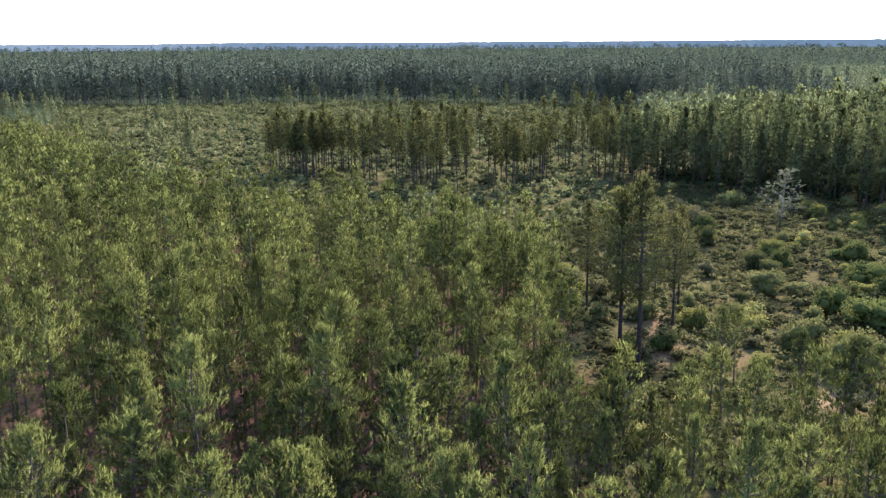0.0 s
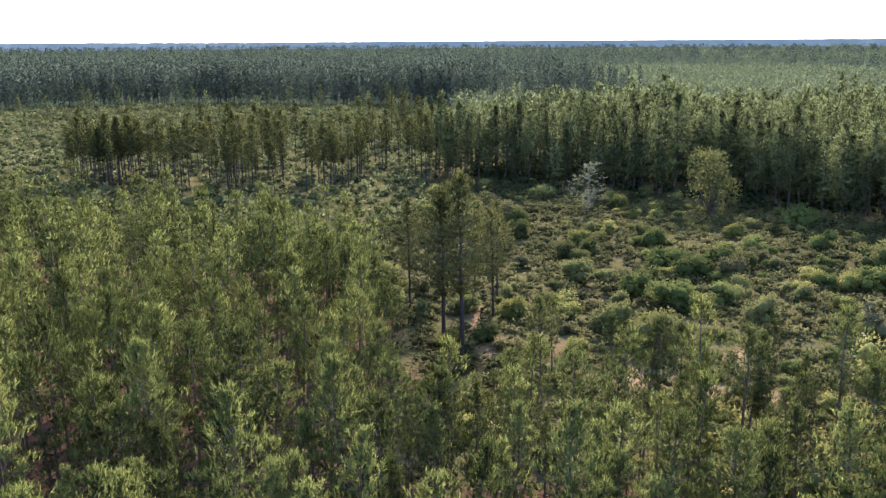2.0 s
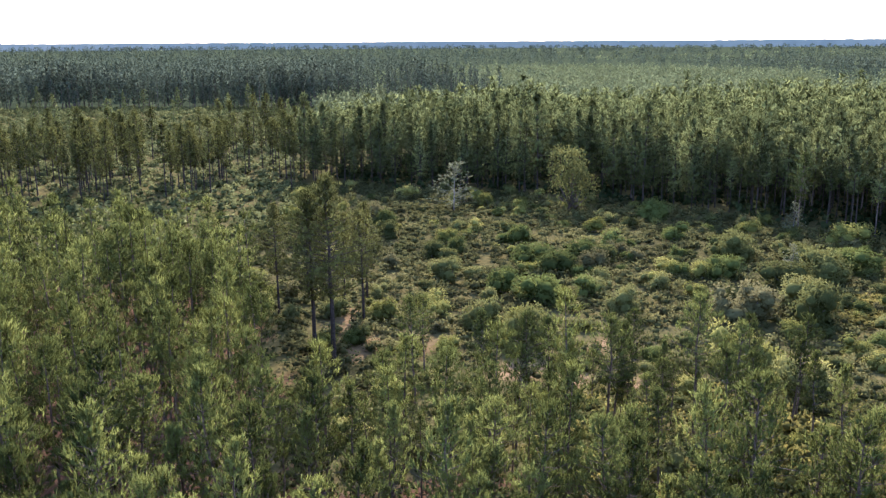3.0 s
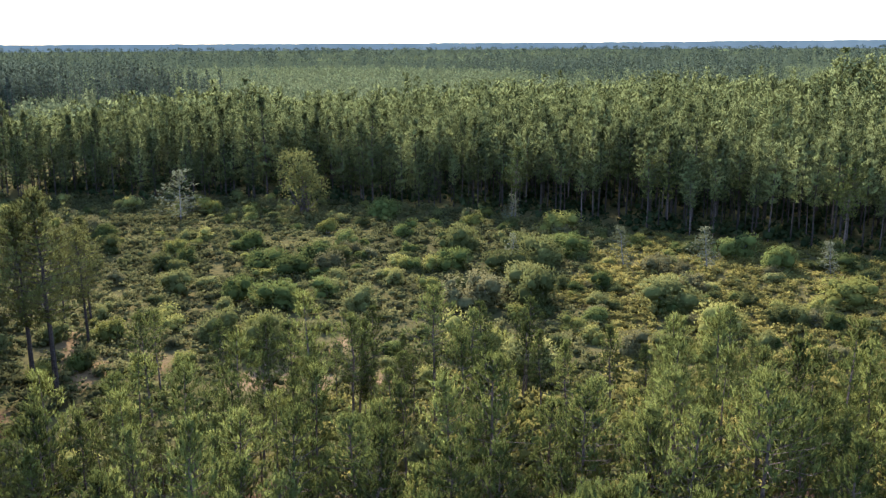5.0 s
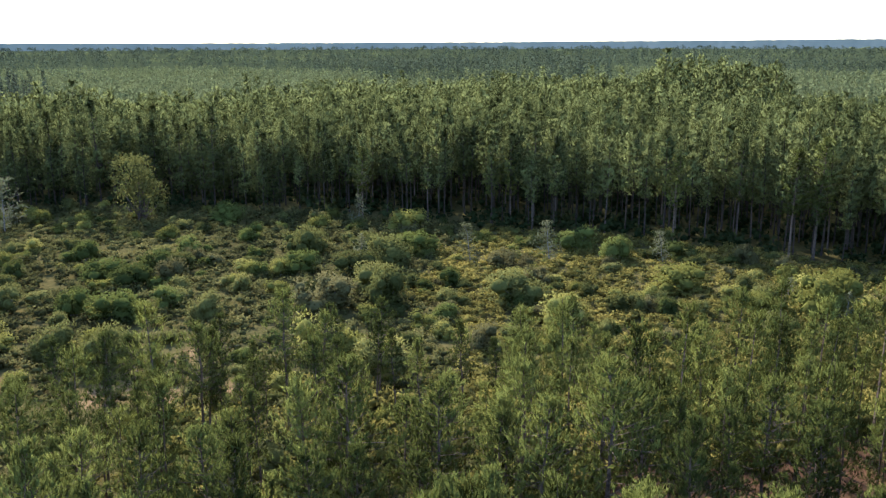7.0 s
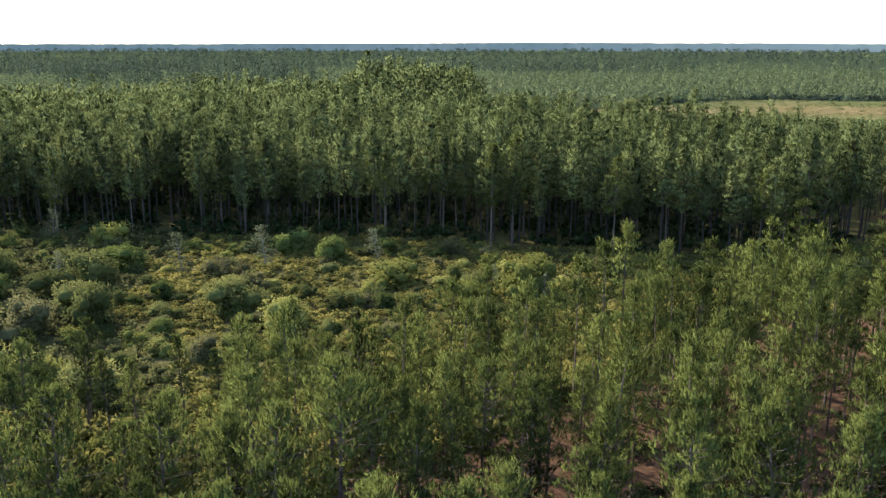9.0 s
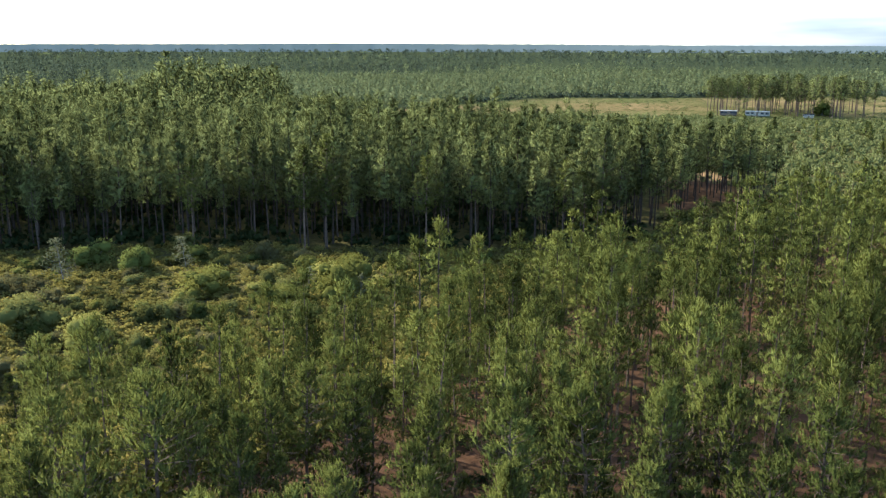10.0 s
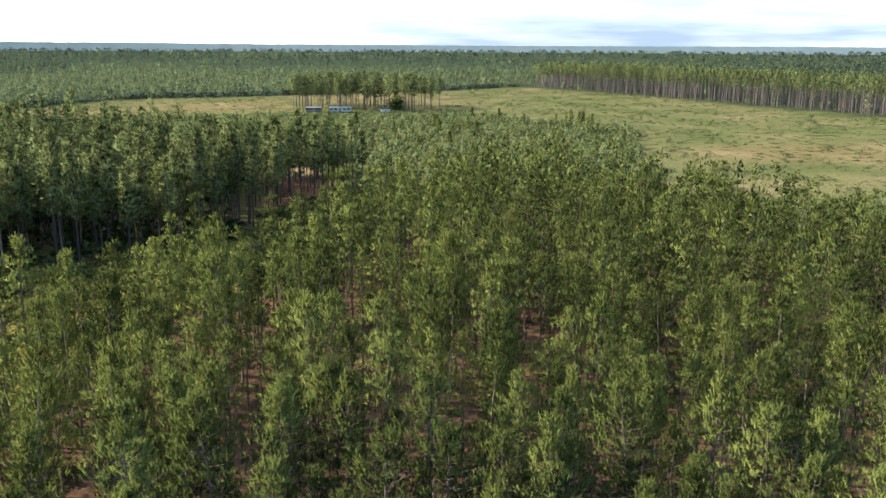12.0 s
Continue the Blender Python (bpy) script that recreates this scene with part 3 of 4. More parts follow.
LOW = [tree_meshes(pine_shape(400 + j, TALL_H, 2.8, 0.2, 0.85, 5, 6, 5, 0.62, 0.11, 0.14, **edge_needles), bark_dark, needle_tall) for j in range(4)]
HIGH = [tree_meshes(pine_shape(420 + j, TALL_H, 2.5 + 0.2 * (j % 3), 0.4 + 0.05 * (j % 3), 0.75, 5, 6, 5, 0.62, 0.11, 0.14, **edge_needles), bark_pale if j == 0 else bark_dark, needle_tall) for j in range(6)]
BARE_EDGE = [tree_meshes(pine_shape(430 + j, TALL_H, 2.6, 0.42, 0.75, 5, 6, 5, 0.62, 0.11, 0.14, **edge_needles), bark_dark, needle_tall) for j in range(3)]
THIN = [tree_meshes(pine_shape(440 + j, 18.0, 2.9, 0.48, 0.75, 5, 5, 4, 0.55, 0.18, 0.18, sides=4, brush=0.4, segs=3, clump=0.25, core=90, inner_blades=0.28, own=0.4, face_part=0.15, taper=1.8), bark_dark, needle_old) for j in range(6)]
SMALL_LOW = [tree_meshes(pine_shape(450 + j, TALL_H, 2.6, 0.12, 1.0, 5, 4, 3, 0.7, 0.28, 0.14, sides=3, brush=0.5, segs=2, core=40, inner_blades=0.3, own=0.5, face_part=0.2), bark, needle_tall) for j in range(3)]
FIELD_LOW = [(m[0], mesh_of("crown", pine_shape(455 + j, TALL_H, 3.4, 0.1, 1.0, 5, 5, 3, 0.9, 0.4, 0.14, sides=3, brush=0.5, segs=2, core=50, inner_blades=0.3, own=0.5, face_part=0.2)[2], needle_one)) for j, m in enumerate(SMALL_LOW)]
by_edge = np.argsort(edge)
for i in by_edge[:290]:
    kinds = BARE_EDGE if ty[i] < -8 else LOW if tx[i] < 112 and rng.uniform() < 0.75 else HIGH
    place(tree("tall_pine", kinds[rng.integers(len(kinds))], "tall mature pine with bare pale trunk at the stand's edge", "pines at the edge of the mature stand"), tx[i], ty[i], tsize[i])
rest_t = by_edge[290:]
td = np.hypot(tx[rest_t], ty[rest_t])
tall_mid = [pine_shape(500 + j, TALL_H, 2.6, 0.42, 0.9, 4, 5, 4, 0.7, 0.15, 0.14, sides=3, brush=0.4, segs=2, clump=0.25, core=40, inner_blades=0.35, own=0.35, face_part=0.15, taper=1.6) for j in range(5)]
tall_low = [pine_shape(520 + j, TALL_H, 2.6, 0.4, 1.2, 4, 3, 2, 0.8, 0.38, 0.14, sides=3, brush=0.4, segs=1, clump=0.3, core=20, inner_blades=0.4, own=0.3, face_part=0.1, taper=1.9) for j in range(5)]
end = (ty[rest_t] < 2) & (td < 300)
tall_bare = [pine_shape(540 + j, TALL_H, 2.6, 0.42, 0.85, 4, 4, 3, 0.62, 0.22, 0.14, sides=3, brush=0.4, segs=2, clump=0.25, core=40, inner_blades=0.35, own=0.3, face_part=0.1, taper=1.9) for j in range(4)]
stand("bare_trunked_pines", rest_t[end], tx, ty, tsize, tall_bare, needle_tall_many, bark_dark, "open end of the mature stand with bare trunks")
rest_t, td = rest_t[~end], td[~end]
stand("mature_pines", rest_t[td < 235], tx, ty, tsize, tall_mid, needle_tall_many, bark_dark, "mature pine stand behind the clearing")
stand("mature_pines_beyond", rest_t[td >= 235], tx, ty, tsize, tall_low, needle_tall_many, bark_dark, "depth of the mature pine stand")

# ---- loose pines before the left heath ----
# small pines that stand out of the saplings by the field
px_, py_ = np.concatenate([rng.normal(345, 14, 16), rng.uniform(200, 400, 90)]), np.concatenate([rng.normal(-158, 9, 16), rng.uniform(-150, 60, 90)])
for x, y in zip(px_, py_):
    if inside(SMALL, x, y) and not inside(CAMP_FRONT, x, y):
        place(tree("field_pine", FIELD_LOW[rng.integers(3)], "small bushy pine among saplings by the field", "small pines by the field"), x, y, rng.uniform(0.2, 0.42), flat=1.3)
mx_, my_ = rng.uniform(-60, 80, 900), rng.uniform(190, 300, 900)
k = inside(MID, mx_, my_) & (rng.uniform(size=900) < (0.5 + 0.4 * waves(mx_, my_, 35, 41)) * np.where(np.hypot(mx_, my_) < 245, 1.0, 0.3))
mx_, my_ = np.concatenate([mx_[k][:150], rng.normal(-33, 5, 24)]), np.concatenate([my_[k][:150], rng.normal(226, 5, 24)])
for x, y in zip(mx_, my_):
    place(tree("loose_pine", THIN[rng.integers(6)], "tall pine with bare trunk standing in open heath", "loose pines on the heath"), x, y, rng.uniform(0.6, 0.95))
sx, sy = rng.uniform(-200, 100, 700), rng.uniform(250, 500, 700)
k = inside(LEFT_HEATH, sx, sy) & ~inside(MID, sx, sy)
for x, y in zip(sx[k][:55], sy[k][:55]):
    place(tree("heath_pine", SMALL_LOW[rng.integers(3)], "bushy pine scattered on the pale heath", "pines scattered over the heath"), x, y, rng.uniform(0.35, 0.85))

wt, wd = np.radians(rng.uniform(-37, -19, 400)), np.sqrt(rng.uniform(270 ** 2, 520 ** 2, 400))
wx, wy = wd * np.sin(wt), wd * np.cos(wt)
k = ~(inside(YOUNG, wx, wy) | inside(LEFT_HEATH, wx, wy) | inside(DARK, wx, wy))
for x, y in zip(wx[k][:120], wy[k][:120]):
    place(tree("heath_pine", SMALL_LOW[rng.integers(3)], "bushy pine scattered on the pale heath", "pines scattered over the heath"), x, y, rng.uniform(0.45, 0.75), flat=1.15)

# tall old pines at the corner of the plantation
OLD = [tree_meshes(pine_shape(460 + j, 19.0, 3.7, 0.38, 0.6, 7, 8, 7, 0.42, 0.09, 0.24, sides=8, brush=0.2, flare=0.45, clump=0.3, core=160, inner_blades=0.14, taper=1.7), bark_dark, needle_old) for j in range(2)]
for x, y, g, f in [(20.2, 86.5, 1.05, 1.1), (18.6, 88.4, 0.96, 1.05), (27, 99, 0.74, 0.9), (18, 106, 0.74, 0.9), (26, 104, 0.66, 0.9), (23, 112, 0.8, 0.9), (30, 108, 0.7, 0.8)]:
    place(tree("old_pine", OLD[rng.integers(2)], "tall old pine with dark trunk beside the clearing", "old pines at the clearing"), x, y, g, flat=f)
# loose young pines along the front of the clearing
for x, y, g in [(31, 62, 0.95), (36, 58, 1.0), (38, 60, 0.85), (44, 57, 1.1), (47, 56, 0.9), (41, 50, 0.95), (30, 70, 0.8), (25, 74, 0.85), (35, 66, 0.8), (49, 46, 0.8), (52, 52, 0.7), (28, 80, 0.7)]:
    place(tree("sapling_pine", ones[rng.integers(8)], "loose young pine at the front of the clearing", "loose young pines"), x, y, g)

ex, ey = rng.uniform(26, 116, 420), rng.uniform(0, 70, 420)
k = inside(FRONT_EDGE, ex, ey) & (np.hypot(ex, ey) < 80)
for x, y in zip(ex[k][:46], ey[k][:46]):
    place(tree("sapling_pine", ones[rng.integers(8)], "loose young pine at the front of the clearing", "loose young pines"), x, y, rng.uniform(0.42, 0.85))

# ---- bushes and saplings of the clearing: x, y, width, height ----
DEEP = [(50.2, 128, 3.6, 5.1), (63.2, 131, 4.3, 3.9), (59.2, 118, 6.9, 3.6), (60.2, 112, 6.7, 3.6), (65.2, 114, 5.2, 5.8), (75.2, 122, 4.2, 3.4), (51.2, 99, 7.4, 4.0),
        (58.2, 99.9, 4.6, 3.2), (81.2, 112, 2.7, 2.8), (75.2, 102, 3.3, 2.6), (80.2, 99.7, 5.9, 3.9), (95.3, 140, 6.6, 4.5), (88.3, 123, 4.9, 3.5), (101, 95.4, 8.2, 4.2),
        (119, 77.1, 6.5, 4.6), (117, 68.1, 5.3, 5.3), (125, 62, 7.3, 3.3), (46.2, 153, 4.2, 4.8), (48.2, 105, 4.5, 3.9), (143, 28.5, 3.4, 5.5), (461, -103, 11, 8)]
OLIVE = [(43.2, 113, 4.8, 3.5), (95.2, 101, 6.4, 4.2), (84.2, 90.6, 7.4, 4.2), (76.2, 77.8, 6.5, 6.4), (59.1, 62, 5.6, 3.8), (42.2, 84.2, 5.4, 4.9), (39.2, 92.2, 5.0, 5.1),
         (46.2, 127, 3.5, 3.8), (44.2, 144, 3.9, 4.0), (89.1, 65.6, 8.1, 4.6), (80.2, 83.7, 6.5, 4.5), (58.2, 92, 4.4, 3.8), (88.2, 108, 8.2, 5.6), (92.2, 92.5, 7.7, 4.9), (447, 85, 11, 7), (429, 137, 9, 5)]
YELLOW = [(103, 122, 4.7, 2.7), (113, 109, 7.7, 4.0), (60.2, 70, 6.9, 4.5), (111, 34.1, 8.5, 5.6), (119, 37, 8.2, 3.8), (44.2, 90.1, 5.4, 2.8), (61.1, 63, 7.2, 3.2),
          (58.2, 69, 6.0, 5.0), (87, 57.6, 6.3, 3.7), (109, 53.2, 7.2, 3.7), (105, 40.3, 6.0, 3.1), (414, 117, 8, 3), (421, 118, 7, 3), (430, 110, 7, 2.5), (424, 112, 6, 2)]
GREY = [(70.2, 82.8, 8.0, 5.3), (103, 80.4, 6.0, 3.2), (102, 75.4, 5.0, 3.1), (99.1, 69.4, 4.8, 2.7), (128, 51.9, 4.5, 4.5), (126, 26.8, 4.2, 4.4), (72.1, 57.9, 5.0, 3.3),
        (46.2, 157, 4.7, 4.3), (64.2, 110, 5.9, 4.3)]
PALE = [(101, 84.4, 3.3, 6.1), (109, 75.3, 3.7, 6.5), (110, 119, 3.6, 5.6), (64, 163.5, 7.0, 9.3), (108, 31.2, 2.2, 3.7), (113, 40.1, 2.1, 3.1), (88, 95, 2.6, 5.2), (120, 62, 2.6, 5.0)]
BUSH_KINDS = [
    ("deep_green_bush", DEEP, leaf_deep, "dense dark green rounded bush in the clearing"),
    ("olive_bush", OLIVE, leaf_olive, "olive green leafy bush in the clearing"),
    ("yellow_bush", YELLOW, leaf_yellow, "sunlit yellow-green leafy bush in the clearing"),
    ("grey_bush", GREY, leaf_grey, "pale grey-green bush with thin twigs"),
]
fill_x, fill_y = rng.uniform(10, 210, 6000), rng.uniform(-40, 205, 6000)
k = inside(CLEARING, fill_x, fill_y)
fill_x, fill_y = fill_x[k], fill_y[k]
start = 0
for b_i, (name, spots, mat, label) in enumerate(BUSH_KINDS):
    shapes = []
    for j in range(4):
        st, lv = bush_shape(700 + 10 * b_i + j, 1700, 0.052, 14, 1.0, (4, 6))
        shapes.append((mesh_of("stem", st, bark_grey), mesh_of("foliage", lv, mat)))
    extra = (60, 200, 170, 70)[b_i]
    more = [(fill_x[q], fill_y[q], w, w * rng.uniform(0.5, 0.85)) for q, w in zip(range(start, start + extra), rng.uniform(1.2, 2.2, extra) ** 1.75)]
    start += extra
    for x, y, w, h in spots + more:
        p = tagged(new(name), label, "bush", "bushes of the clearing")
        st, lv = shapes[rng.integers(4)]
        part("stem", st, p), part("foliage", lv, p)
        p.matrix_world = pose(x, y, -0.3, 0, 0, rng.uniform(0, 360)) @ Matrix.Diagonal((w * 1.12, w * 1.12, min(h * 1.6, w * 1.35), 1))
pale_shapes = [tree_meshes(pine_shape(800 + j, 6.0, 1.7, 0.08, 0.45, 4, 4, 5, 0.3, 0.09, 0.06, sides=4, brush=0.2), bark_grey, leaf_pale) for j in range(3)]
for x, y, w, h in PALE:
    place(tree("pale_sapling", pale_shapes[rng.integers(3)], "thin pale grey-green sapling with feathery twigs", "pale saplings of the clearing"), x, y, h / 6.0, flat=w / h * 2.3)
st, lv = bush_shape(830, 3200, 0.042, 20, 1.3)
lv[..., 2] = lv[..., 2] * 0.95 + 0.1
oak = tree("pale_oak", (mesh_of("trunk", np.concatenate([st, prisms(np.array([[0, 0, 0.0]]), np.array([[0, 0, 0.5]]), [0.03], [0.02], 6)]), bark_pale), mesh_of("crown", lv, leaf_olive)), "broad pale leafy tree before the dark stand")
oak.matrix_world = pose(86, 154.5, -0.3) @ Matrix.Diagonal((10.5, 10.5, 15, 1))
OUT = [tree_meshes(pine_shape(470 + j, TALL_H, 2.7, 0.4, 0.7, 6, 6, 4, 0.48, 0.14, 0.17, sides=6, brush=0.35, flare=0.6, clump=0.2, core=90, inner_blades=0.22, own=0.4, face_part=0.2, taper=1.6), bark, needle_one) for j in range(3)]
for x, y, high in [(138.6, 45.9, 18.8), (136.2, 48.8, 17), (146.8, 6.9, 15), (148, 3.4, 13.6), (146, 76, 14.5), (129, 98, 14), (127, 101, 13), (140, 29, 16), (133, 67, 15.5), (112, 120, 14.5)]:
    place(tree("edge_pine", OUT[rng.integers(3)], "lighter pale-trunked pine standing out from the dark stand", "pines that stand out of the edge"), x, y, high / TALL_H)

# low growth that nobody could count
low_bush = [bush_shape(900 + j, 30, 0.28, 4)[1] for j in range(6)]
low_mid = [bush_shape(940 + j, 44, 0.16, 4, 1.0, (3, 4))[1] for j in range(6)]
low_far = [bush_shape(960 + j, 18, 0.24, 3, 1.0, (3, 4))[1] for j in range(6)]
low_fine = [bush_shape(920 + j, 80, 0.17, 5)[1] for j in range(6)]


def carpet(name, poly, box, count, low, high, shapes, mat, label, flat=0.7, but=()):
    x, y = rng.uniform(box[0], box[2], count), rng.uniform(box[1], box[3], count)
    wx_, wy_ = x + 2.5 * waves(x, y, 26, 91), y + 2.5 * waves(x, y, 26, 92)
    k = inside(poly, wx_, wy_)
    for q in but:
        k &= ~inside(q, wx_, wy_)
    for cx, cy, ra, rb in SAND_AND_LIT_STRAW:
        k &= np.hypot((x - cx) / ra, (y - cy) / rb) > 0.85
    x, y = x[k], y[k]
    sc = rng.uniform(low, high, len(x))
    t, own = spread_copies([s * [1, 1, flat, 1, 1, 1, 1] for s in shapes], x, y, sc, rng.uniform(0, 6.28, len(x)), rng.integers(len(shapes), size=len(x)))
    own = np.clip(own * 0.6 + 0.2 + 0.25 * waves(t[:, 0, 0], t[:, 0, 1], 25, 51), 0, 1)
    t[..., 2] -= 0.35
    stuff(name, t, mat, own, label, "shrubs")


carpet("clearing_heath", YELLOW_END, (55, -32, 152, 102), 8000, 1.1, 2.9, low_mid, leaf_heath, "low yellow and olive heath shrubs of the clearing", 0.68, (YOUNG, MATURE))
carpet("clearing_scrub", CLEARING, (10, -40, 212, 205), 19000, 1.3, 3.4, low_mid, leaf_scrub, "low olive and brown scrub of the clearing", 0.72, (YELLOW_END,))
carpet("edge_shrubs", FRONT_EDGE, (26, -2, 118, 72), 3400, 1.3, 3.8, low_mid, leaf_heath, "dense olive and golden shrubs before the plantation", 0.85)
# the next two carpets carry the pines' shade in their dark leaf colour
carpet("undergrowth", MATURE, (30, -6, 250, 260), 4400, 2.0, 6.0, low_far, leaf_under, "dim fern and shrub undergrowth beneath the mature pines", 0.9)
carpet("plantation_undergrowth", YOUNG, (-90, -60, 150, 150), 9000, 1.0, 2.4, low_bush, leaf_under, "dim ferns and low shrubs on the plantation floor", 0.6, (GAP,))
carpet("pale_heath", LEFT_HEATH, (-212, 120, 100, 520), 14000, 2.0, 5.2, low_far, leaf_pale_heath, "pale green rounded heath shrubs beyond the plantation", 0.75)
carpet("small_pines", SMALL, (140, -170, 445, 140), 12500, 1.8, 4.2, low_far, leaf_small, "low green saplings and shrubs by the field", 1.2, (CAMP_FRONT,))
carpet("camp_saplings", CAMP_FRONT, (378, -97, 446, -33), 900, 1.6, 3.4, low_far, leaf_small, "knee-high green saplings before the trailers", 0.6)
carpet("field_grass", FIELD, (110, -340, 680, 140), 15000, 0.9, 3.4, low_bush, leaf_grass, "dry tan and green grass tussocks of the field", 0.26, (SMALL,))
carpet("field_shrubs", FIELD, (110, -340, 680, 140), 420, 1.5, 5.0, low_fine, leaf_small, "scattered green shrubs in the field", 0.5, (SMALL,))

HEDGE = [(500, 92), (584, 42), (604, -50), (630, -132), (700, -262), (716, -262), (650, -132), (624, -50), (606, 50), (512, 108)]
carpet("field_hedge", HEDGE, (495, -265, 720, 110), 2600, 3.0, 10.0, low_fine, leaf_far, "dark shrubs along the far side of the field", 0.6)

# ---- the camp at the field: trailers under tall pines ----
GROVE = [tree_meshes(pine_shape(480 + j, 18.0, 3.0, 0.5, 0.9, 5, 5, 3, 0.7, 0.26, 0.17, sides=4, brush=0.4, segs=3, clump=0.3, core=50, inner_blades=0.3, own=0.4, face_part=0.15, taper=1.8), bark, needle_tall) for j in range(4)]
cx_, cy_ = rng.uniform(440, 525, 520), rng.uniform(-142, -30, 520)
k = inside(CAMP, cx_, cy_)
for x, y in zip(cx_[k][:125], cy_[k][:125]):
    place(tree("camp_pine", GROVE[rng.integers(4)], "tall bare-trunked pine in the grove by the field", "pines of the grove"), x, y, rng.uniform(0.72, 1.08), flat=1.15)

def box_tris(x0, y0, z0, x1, y1, z1):
    """A closed block with its edges taken off a little."""
    bm = bmesh.new()
    bmesh.ops.create_cube(bm, size=1.0, matrix=Matrix.Translation(((x0 + x1) / 2, (y0 + y1) / 2, (z0 + z1) / 2)) @ Matrix.Diagonal((x1 - x0, y1 - y0, z1 - z0, 1)))
    bmesh.ops.bevel(bm, geom=bm.edges[:], offset=0.04, segments=1, affect="EDGES")
    return bm


def block(name, parent, mat, *ends, label=""):
    bm = box_tris(*ends)
    me = bpy.data.meshes.new(name)
    bm.to_mesh(me)
    bm.free()
    me.materials.append(mat)
    return part(name, me, parent, label)


def trailer(x, y, turn_deg, length, high, wall_mat, label):
    """A long low trailer home: chassis, walls, roof with an overhang, windows, door, steps and wheels."""
    p = tagged(new("trailer"), label, "trailer")
    h = length / 2
    block("chassis", p, dark_metal, -h + 0.3, -1.2, 0.35, h - 0.3, 1.2, 0.6)
    wall = block("wall", p, wall_mat, -h, -1.5, 0.6, h, 1.5, high)
    block("roof", p, roof_mat, -h - 0.2, -1.75, high, h + 0.2, 1.75, high + 0.22, label="pale flat metal roof")
    for k in range(5):
        wx = -h + length * (k + 0.5) / 5
        if k == 2:
            block("door", wall, door_mat, wx - 0.45, -1.56, 0.65, wx + 0.45, -1.5, 2.6, label="dark door")
        else:
            block("window", wall, pane_mat, wx - 0.7, -1.55, 1.5, wx + 0.7, -1.5, 2.35, label="dark window")
    for wx in (-h * 0.35, h * 0.35):
        block("wheel", p, dark_metal, wx - 0.35, -1.3, 0.0, wx + 0.35, -1.05, 0.7)
    block("step", p, roof_mat, -0.6, -2.3, 0.0, 0.6, -1.6, 0.35)
    p.matrix_world = pose(x, y, -0.3, 0, 0, turn_deg)
    return p


trailer(447, -70, 258, 11.0, 2.65, trailer_white, "long pale white trailer home under the pines")
trailer(450, -57, 264, 7.5, 2.6, trailer_grey, "small weathered grey trailer beside the pines")

trailer(441, -92, 262, 4.5, 1.7, trailer_white, "small low pale trailer beside a dark bush")


def shed(x, y, turn_deg):
    """A small shed with a pitched metal roof."""
    p = tagged(new("shed"), "small weathered shed beside the sandy track", "shed")
    block("wall", p, trailer_white, -2.2, -1.5, 0.0, 2.2, 1.5, 2.2)
    block("door", p, door_mat, -0.5, -1.56, 0.05, 0.5, -1.5, 2.0)
    for side_ in (-1, 1):
        leaf = block("roof_sheet", p, roof_mat, -2.5, -1.0, -0.05, 2.5, 1.0, 0.05)
        leaf.matrix_parent_inverse = Matrix()
        leaf.matrix_basis = pose(0, side_ * 0.88, 2.5, -side_ * 22, 0, 0)
    p.matrix_world = pose(x, y, -0.3, 0, 0, turn_deg)


shed(410, 135, 20)


# ---- woods further off ----
def low_tree(seed, n=22):
    """A tree far off: the places of its tufts in a crown 1 by 1, and the tufts themselves."""
    r = np.random.default_rng(seed)
    z = np.concatenate([r.uniform(0.12, 0.93, n), [0.9]])
    a = r.uniform(0, 6.28, n + 1)
    q = 0.42 * (1.02 - z) ** 0.6
    c = np.stack([np.cos(a) * q, np.sin(a) * q, z], 1)
    ax = unit(np.stack([np.cos(a), np.sin(a), 1.1 + 0 * a], 1))
    t = blades(c, ax, 1, 0.3, 0.23, 0.4, r)
    return np.repeat(c[:, None], 3, 1), rounded(t, [0, 0, 0.45], 1.4, 0.15, 0.05)


low_shapes = [low_tree(600 + j) for j in range(8)]
N = 42000
ang = np.radians(rng.uniform(-36, 142, N))
dd = np.concatenate([33.0 / rng.uniform(0.0068, 0.0785, N - 15000), np.sqrt(rng.uniform(255 ** 2, 1050 ** 2, 15000))])
fx, fy = dd * np.sin(ang), dd * np.cos(ang)
block = waves(fx, fy * 1.6, 900, 31) + 0.6 * waves(fx, fy, 350, 32)
heading = np.degrees(ang) + 2.5 * waves(fx, fy, 160, 34)
row = np.min([np.hypot(fx - ax - f * (bx - ax), fy - ay - f * (by - ay)) for (ax, ay), (bx, by) in zip(TRUNKS[:4], TRUNKS[1:5]) for f in np.linspace(0, 1, 20)], 0)
dark, trunky = inside(DARK, fx, fy) | inside(DARK_FAR, fx + 14 * waves(fx, fy, 60, 35), fy + 14 * waves(fx, fy, 60, 36)) | ((heading + rng.normal(0, 4.5, N) < 14) & (dd > 520) & (rng.uniform(size=N) < 0.85)), inside(TRUNKS, fx, fy)
closed = inside(FIELD, fx, fy) | inside(LEFT_HEATH, fx, fy) | inside(MATURE, fx, fy) | inside(YOUNG, fx, fy) | inside(SMALL, fx, fy)
tall = np.where(dark, 19.0, np.where(trunky, 17.0, np.where((block > -0.6) & (dd > 1080 + 220 * waves(ang * 400, 0 * ang, 300, 33)), 14.0, 6.5)))
low_left = (np.degrees(ang) < -19) & (dd < 560) & ~dark
old_wood = tall > 12
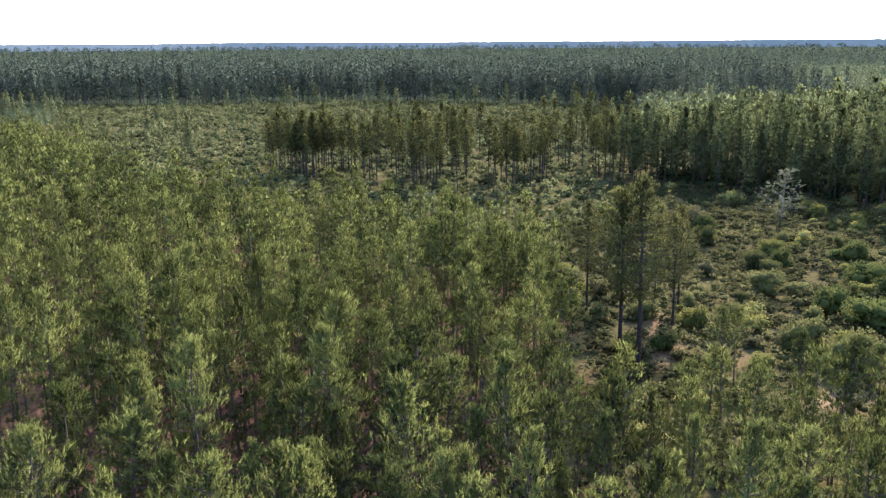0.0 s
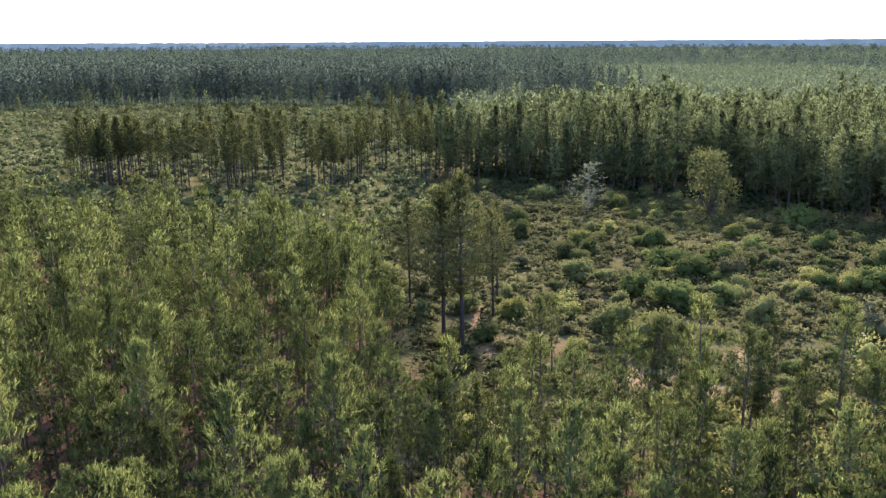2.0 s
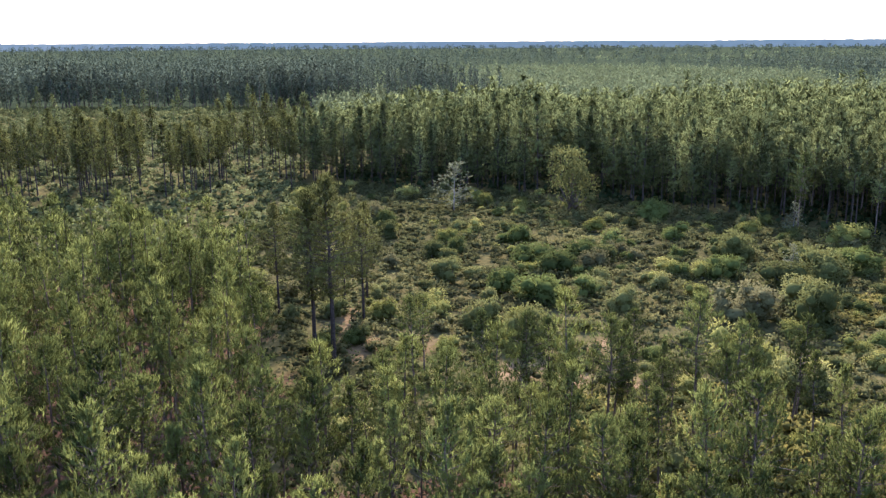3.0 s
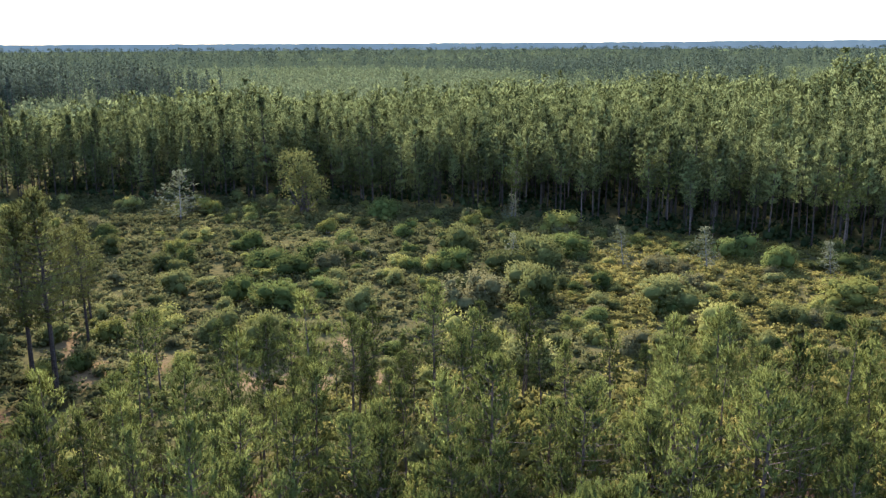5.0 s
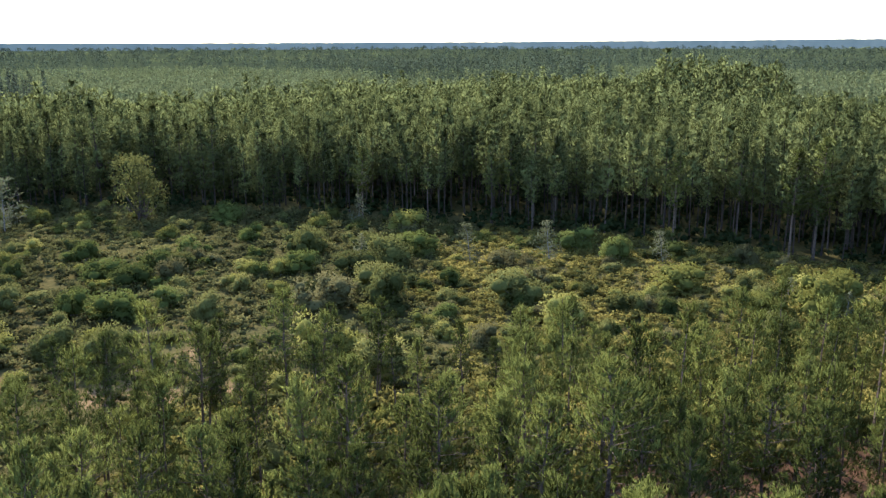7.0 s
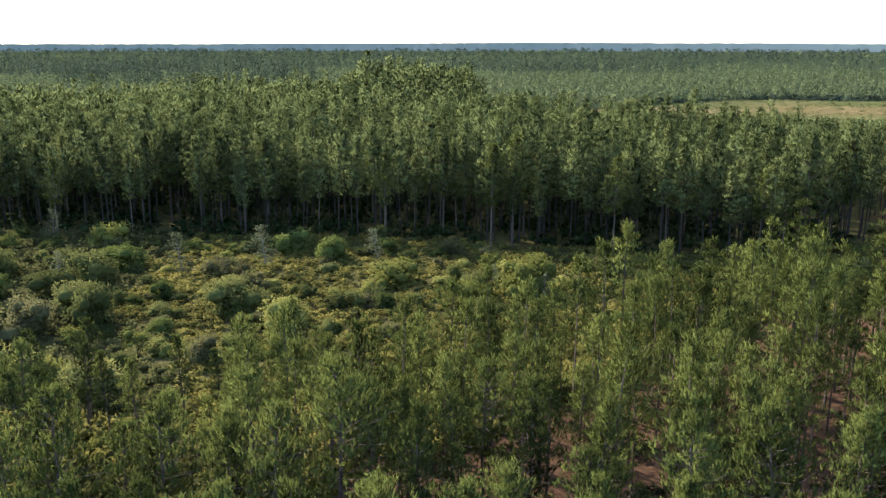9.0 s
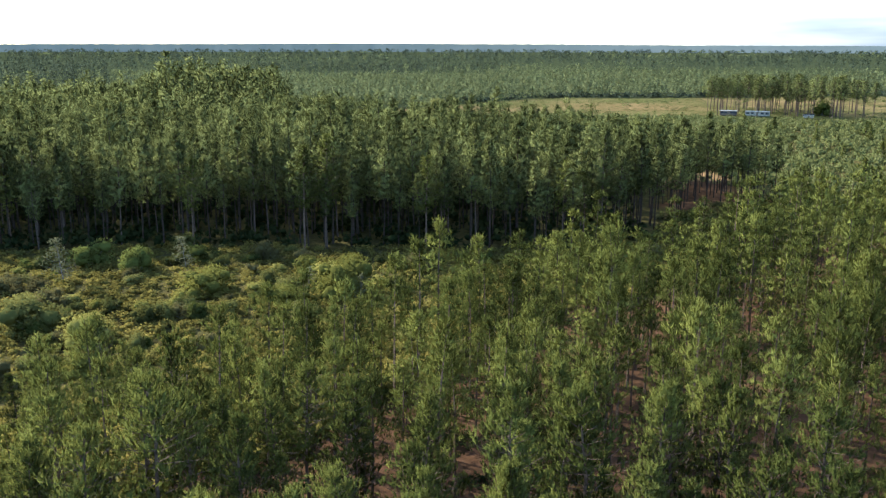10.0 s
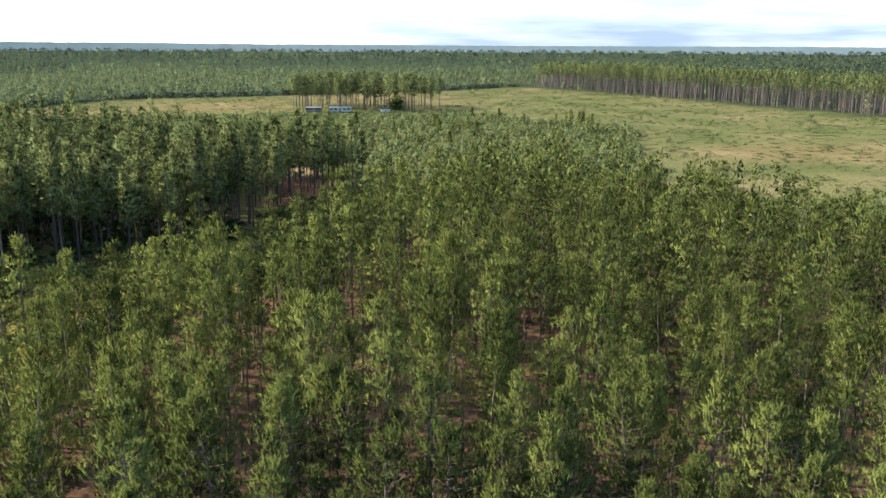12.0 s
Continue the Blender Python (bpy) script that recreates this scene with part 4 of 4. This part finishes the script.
tall = tall * np.clip(rng.normal(1, np.where(old_wood, np.where(dd > 900, 0.07, 0.14), 0.26), N), 0.5, 1.6)
k = ~closed & ~low_left & ~(trunky & (row < 62)) & (np.hypot(fx - 446, fy - 124) > 26)
fx, fy, tall, dd, trunky, old_wood = fx[k], fy[k], tall[k], dd[k], trunky[k], old_wood[k]
wide = np.maximum(4.4, dd * 0.0042) * rng.uniform(0.65, 1.45, len(dd))
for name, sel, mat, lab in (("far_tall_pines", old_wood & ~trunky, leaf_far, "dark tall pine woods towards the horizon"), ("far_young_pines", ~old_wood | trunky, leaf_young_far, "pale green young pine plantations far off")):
    out, own = [], []
    which = rng.integers(8, size=len(fx))
    for j in range(8):
        m = np.nonzero(sel & (which == j))[0]
        c, t = low_shapes[j]
        off = t[None, ..., :3] - c
        th = rng.uniform(0, 6.28, len(m))[:, None, None]
        w, h = wide[m][:, None, None], tall[m][:, None, None]
        x0, y0, co, si = c[None, ..., 0] + off[..., 0], c[None, ..., 1] + off[..., 1], np.cos(th), np.sin(th)
        x, y = (x0 * co - y0 * si) * w + fx[m][:, None, None], (x0 * si + y0 * co) * w + fy[m][:, None, None]
        z = c[None, ..., 2] * h + off[..., 2] * w
        nx, ny, nz, fr = (t[None, ..., q] for q in (3, 4, 5, 6))
        full = [x, y, z, nx * co - ny * si, nx * si + ny * co, nz + 0 * x, fr + 0 * x]
        out.append(np.stack(full, -1).reshape(-1, 3, 7))
        own.append(np.repeat(rng.uniform(size=len(m)), len(t)))
    stuff(name, np.concatenate(out), mat, np.concatenate(own), lab, "woods")

# the near edge of the dark stand beyond the pale heath
ux, uy = grid_places((-440, 400, 240, 640), 4.6, 4.6, 0.4)
edge3 = np.min([np.hypot(ux - ax - f * (bx - ax), uy - ay - f * (by - ay)) for (ax, ay), (bx, by) in zip(DARK[:6], DARK[1:7]) for f in np.linspace(0, 1, 20)], 0)
k = inside(DARK, ux, uy + 7 * waves(ux, uy, 40, 71)) & (edge3 < 26) & (rng.uniform(size=ux.size) < 0.8)
k |= inside(THINNED, ux, uy) & (rng.uniform(size=ux.size) < 0.26 - 0.0011 * (ux - 90))
ux, uy = ux[k], uy[k]
dark_shapes = [pine_shape(580 + j, 19.0, 2.7, 0.16, 1.4, 4, 3, 2, 1.0, 0.5, 0.2, sides=3, brush=0.5, segs=2, core=26, inner_blades=0.4, own=0.2, face_part=0.05) for j in range(5)]
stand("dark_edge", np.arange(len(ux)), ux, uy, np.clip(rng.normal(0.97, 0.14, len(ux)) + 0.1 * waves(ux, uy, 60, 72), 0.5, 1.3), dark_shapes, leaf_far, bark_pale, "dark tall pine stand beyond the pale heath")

# the far stand with its bare trunks in a row above the field
vx, vy = grid_places((290, -470, 850, -250), 4.2, 4.2, 0.4)
edge2 = np.min([np.hypot(vx - ax - f * (bx - ax), vy - ay - f * (by - ay)) for (ax, ay), (bx, by) in zip(TRUNKS[:4], TRUNKS[1:5]) for f in np.linspace(0, 1, 20)], 0)
k = inside(TRUNKS, vx, vy) & (edge2 < 60)
vx, vy = vx[k], vy[k]
row_shapes = [pine_shape(560 + j, 18.0, 2.2, 0.58, 1.2, 4, 3, 2, 0.8, 0.34, 0.2, sides=3, brush=0.4, segs=2, core=14, own=0.3, face_part=0.1, taper=2.0) for j in range(5)]
stand("trunk_row", np.arange(len(vx)), vx, vy, rng.normal(1, 0.06, len(vx)), row_shapes, needle_tall_many, bark_rose, "thinned pine stand above the field")


def build_backdrop():
    """Low line of woods on the horizon."""
    a = np.linspace(0, 2 * math.pi, 1400, endpoint=False)
    top = 33 + 9 * np.exp(-((np.degrees(a) - 74) / 18) ** 2) + 1.2 * waves(a * 900, a * 0, 260, 61) + np.random.default_rng(62).uniform(0, 2.0, len(a))
    co, faces, n = [], [], len(a)
    for ring, z in ((4700.0, 0 * top - 2), (4760.0, top), (4880.0, top * 0.9)):
        co += np.stack([ring * np.sin(a), ring * np.cos(a), z], -1).tolist()
    for r_ in range(2):
        faces += [(r_ * n + i, r_ * n + (i + 1) % n, (r_ + 1) * n + (i + 1) % n, (r_ + 1) * n + i) for i in range(n)]
    me = bpy.data.meshes.new("backdrop")
    me.from_pydata(co, [], faces)
    mat, n, l = material("hazy_distant_woods")
    b = n["Principled BSDF"]
    b.inputs["Roughness"].default_value = 1.0
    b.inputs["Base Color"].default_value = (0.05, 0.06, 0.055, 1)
    # haze of the miles of air before it, put in as a bluish glow
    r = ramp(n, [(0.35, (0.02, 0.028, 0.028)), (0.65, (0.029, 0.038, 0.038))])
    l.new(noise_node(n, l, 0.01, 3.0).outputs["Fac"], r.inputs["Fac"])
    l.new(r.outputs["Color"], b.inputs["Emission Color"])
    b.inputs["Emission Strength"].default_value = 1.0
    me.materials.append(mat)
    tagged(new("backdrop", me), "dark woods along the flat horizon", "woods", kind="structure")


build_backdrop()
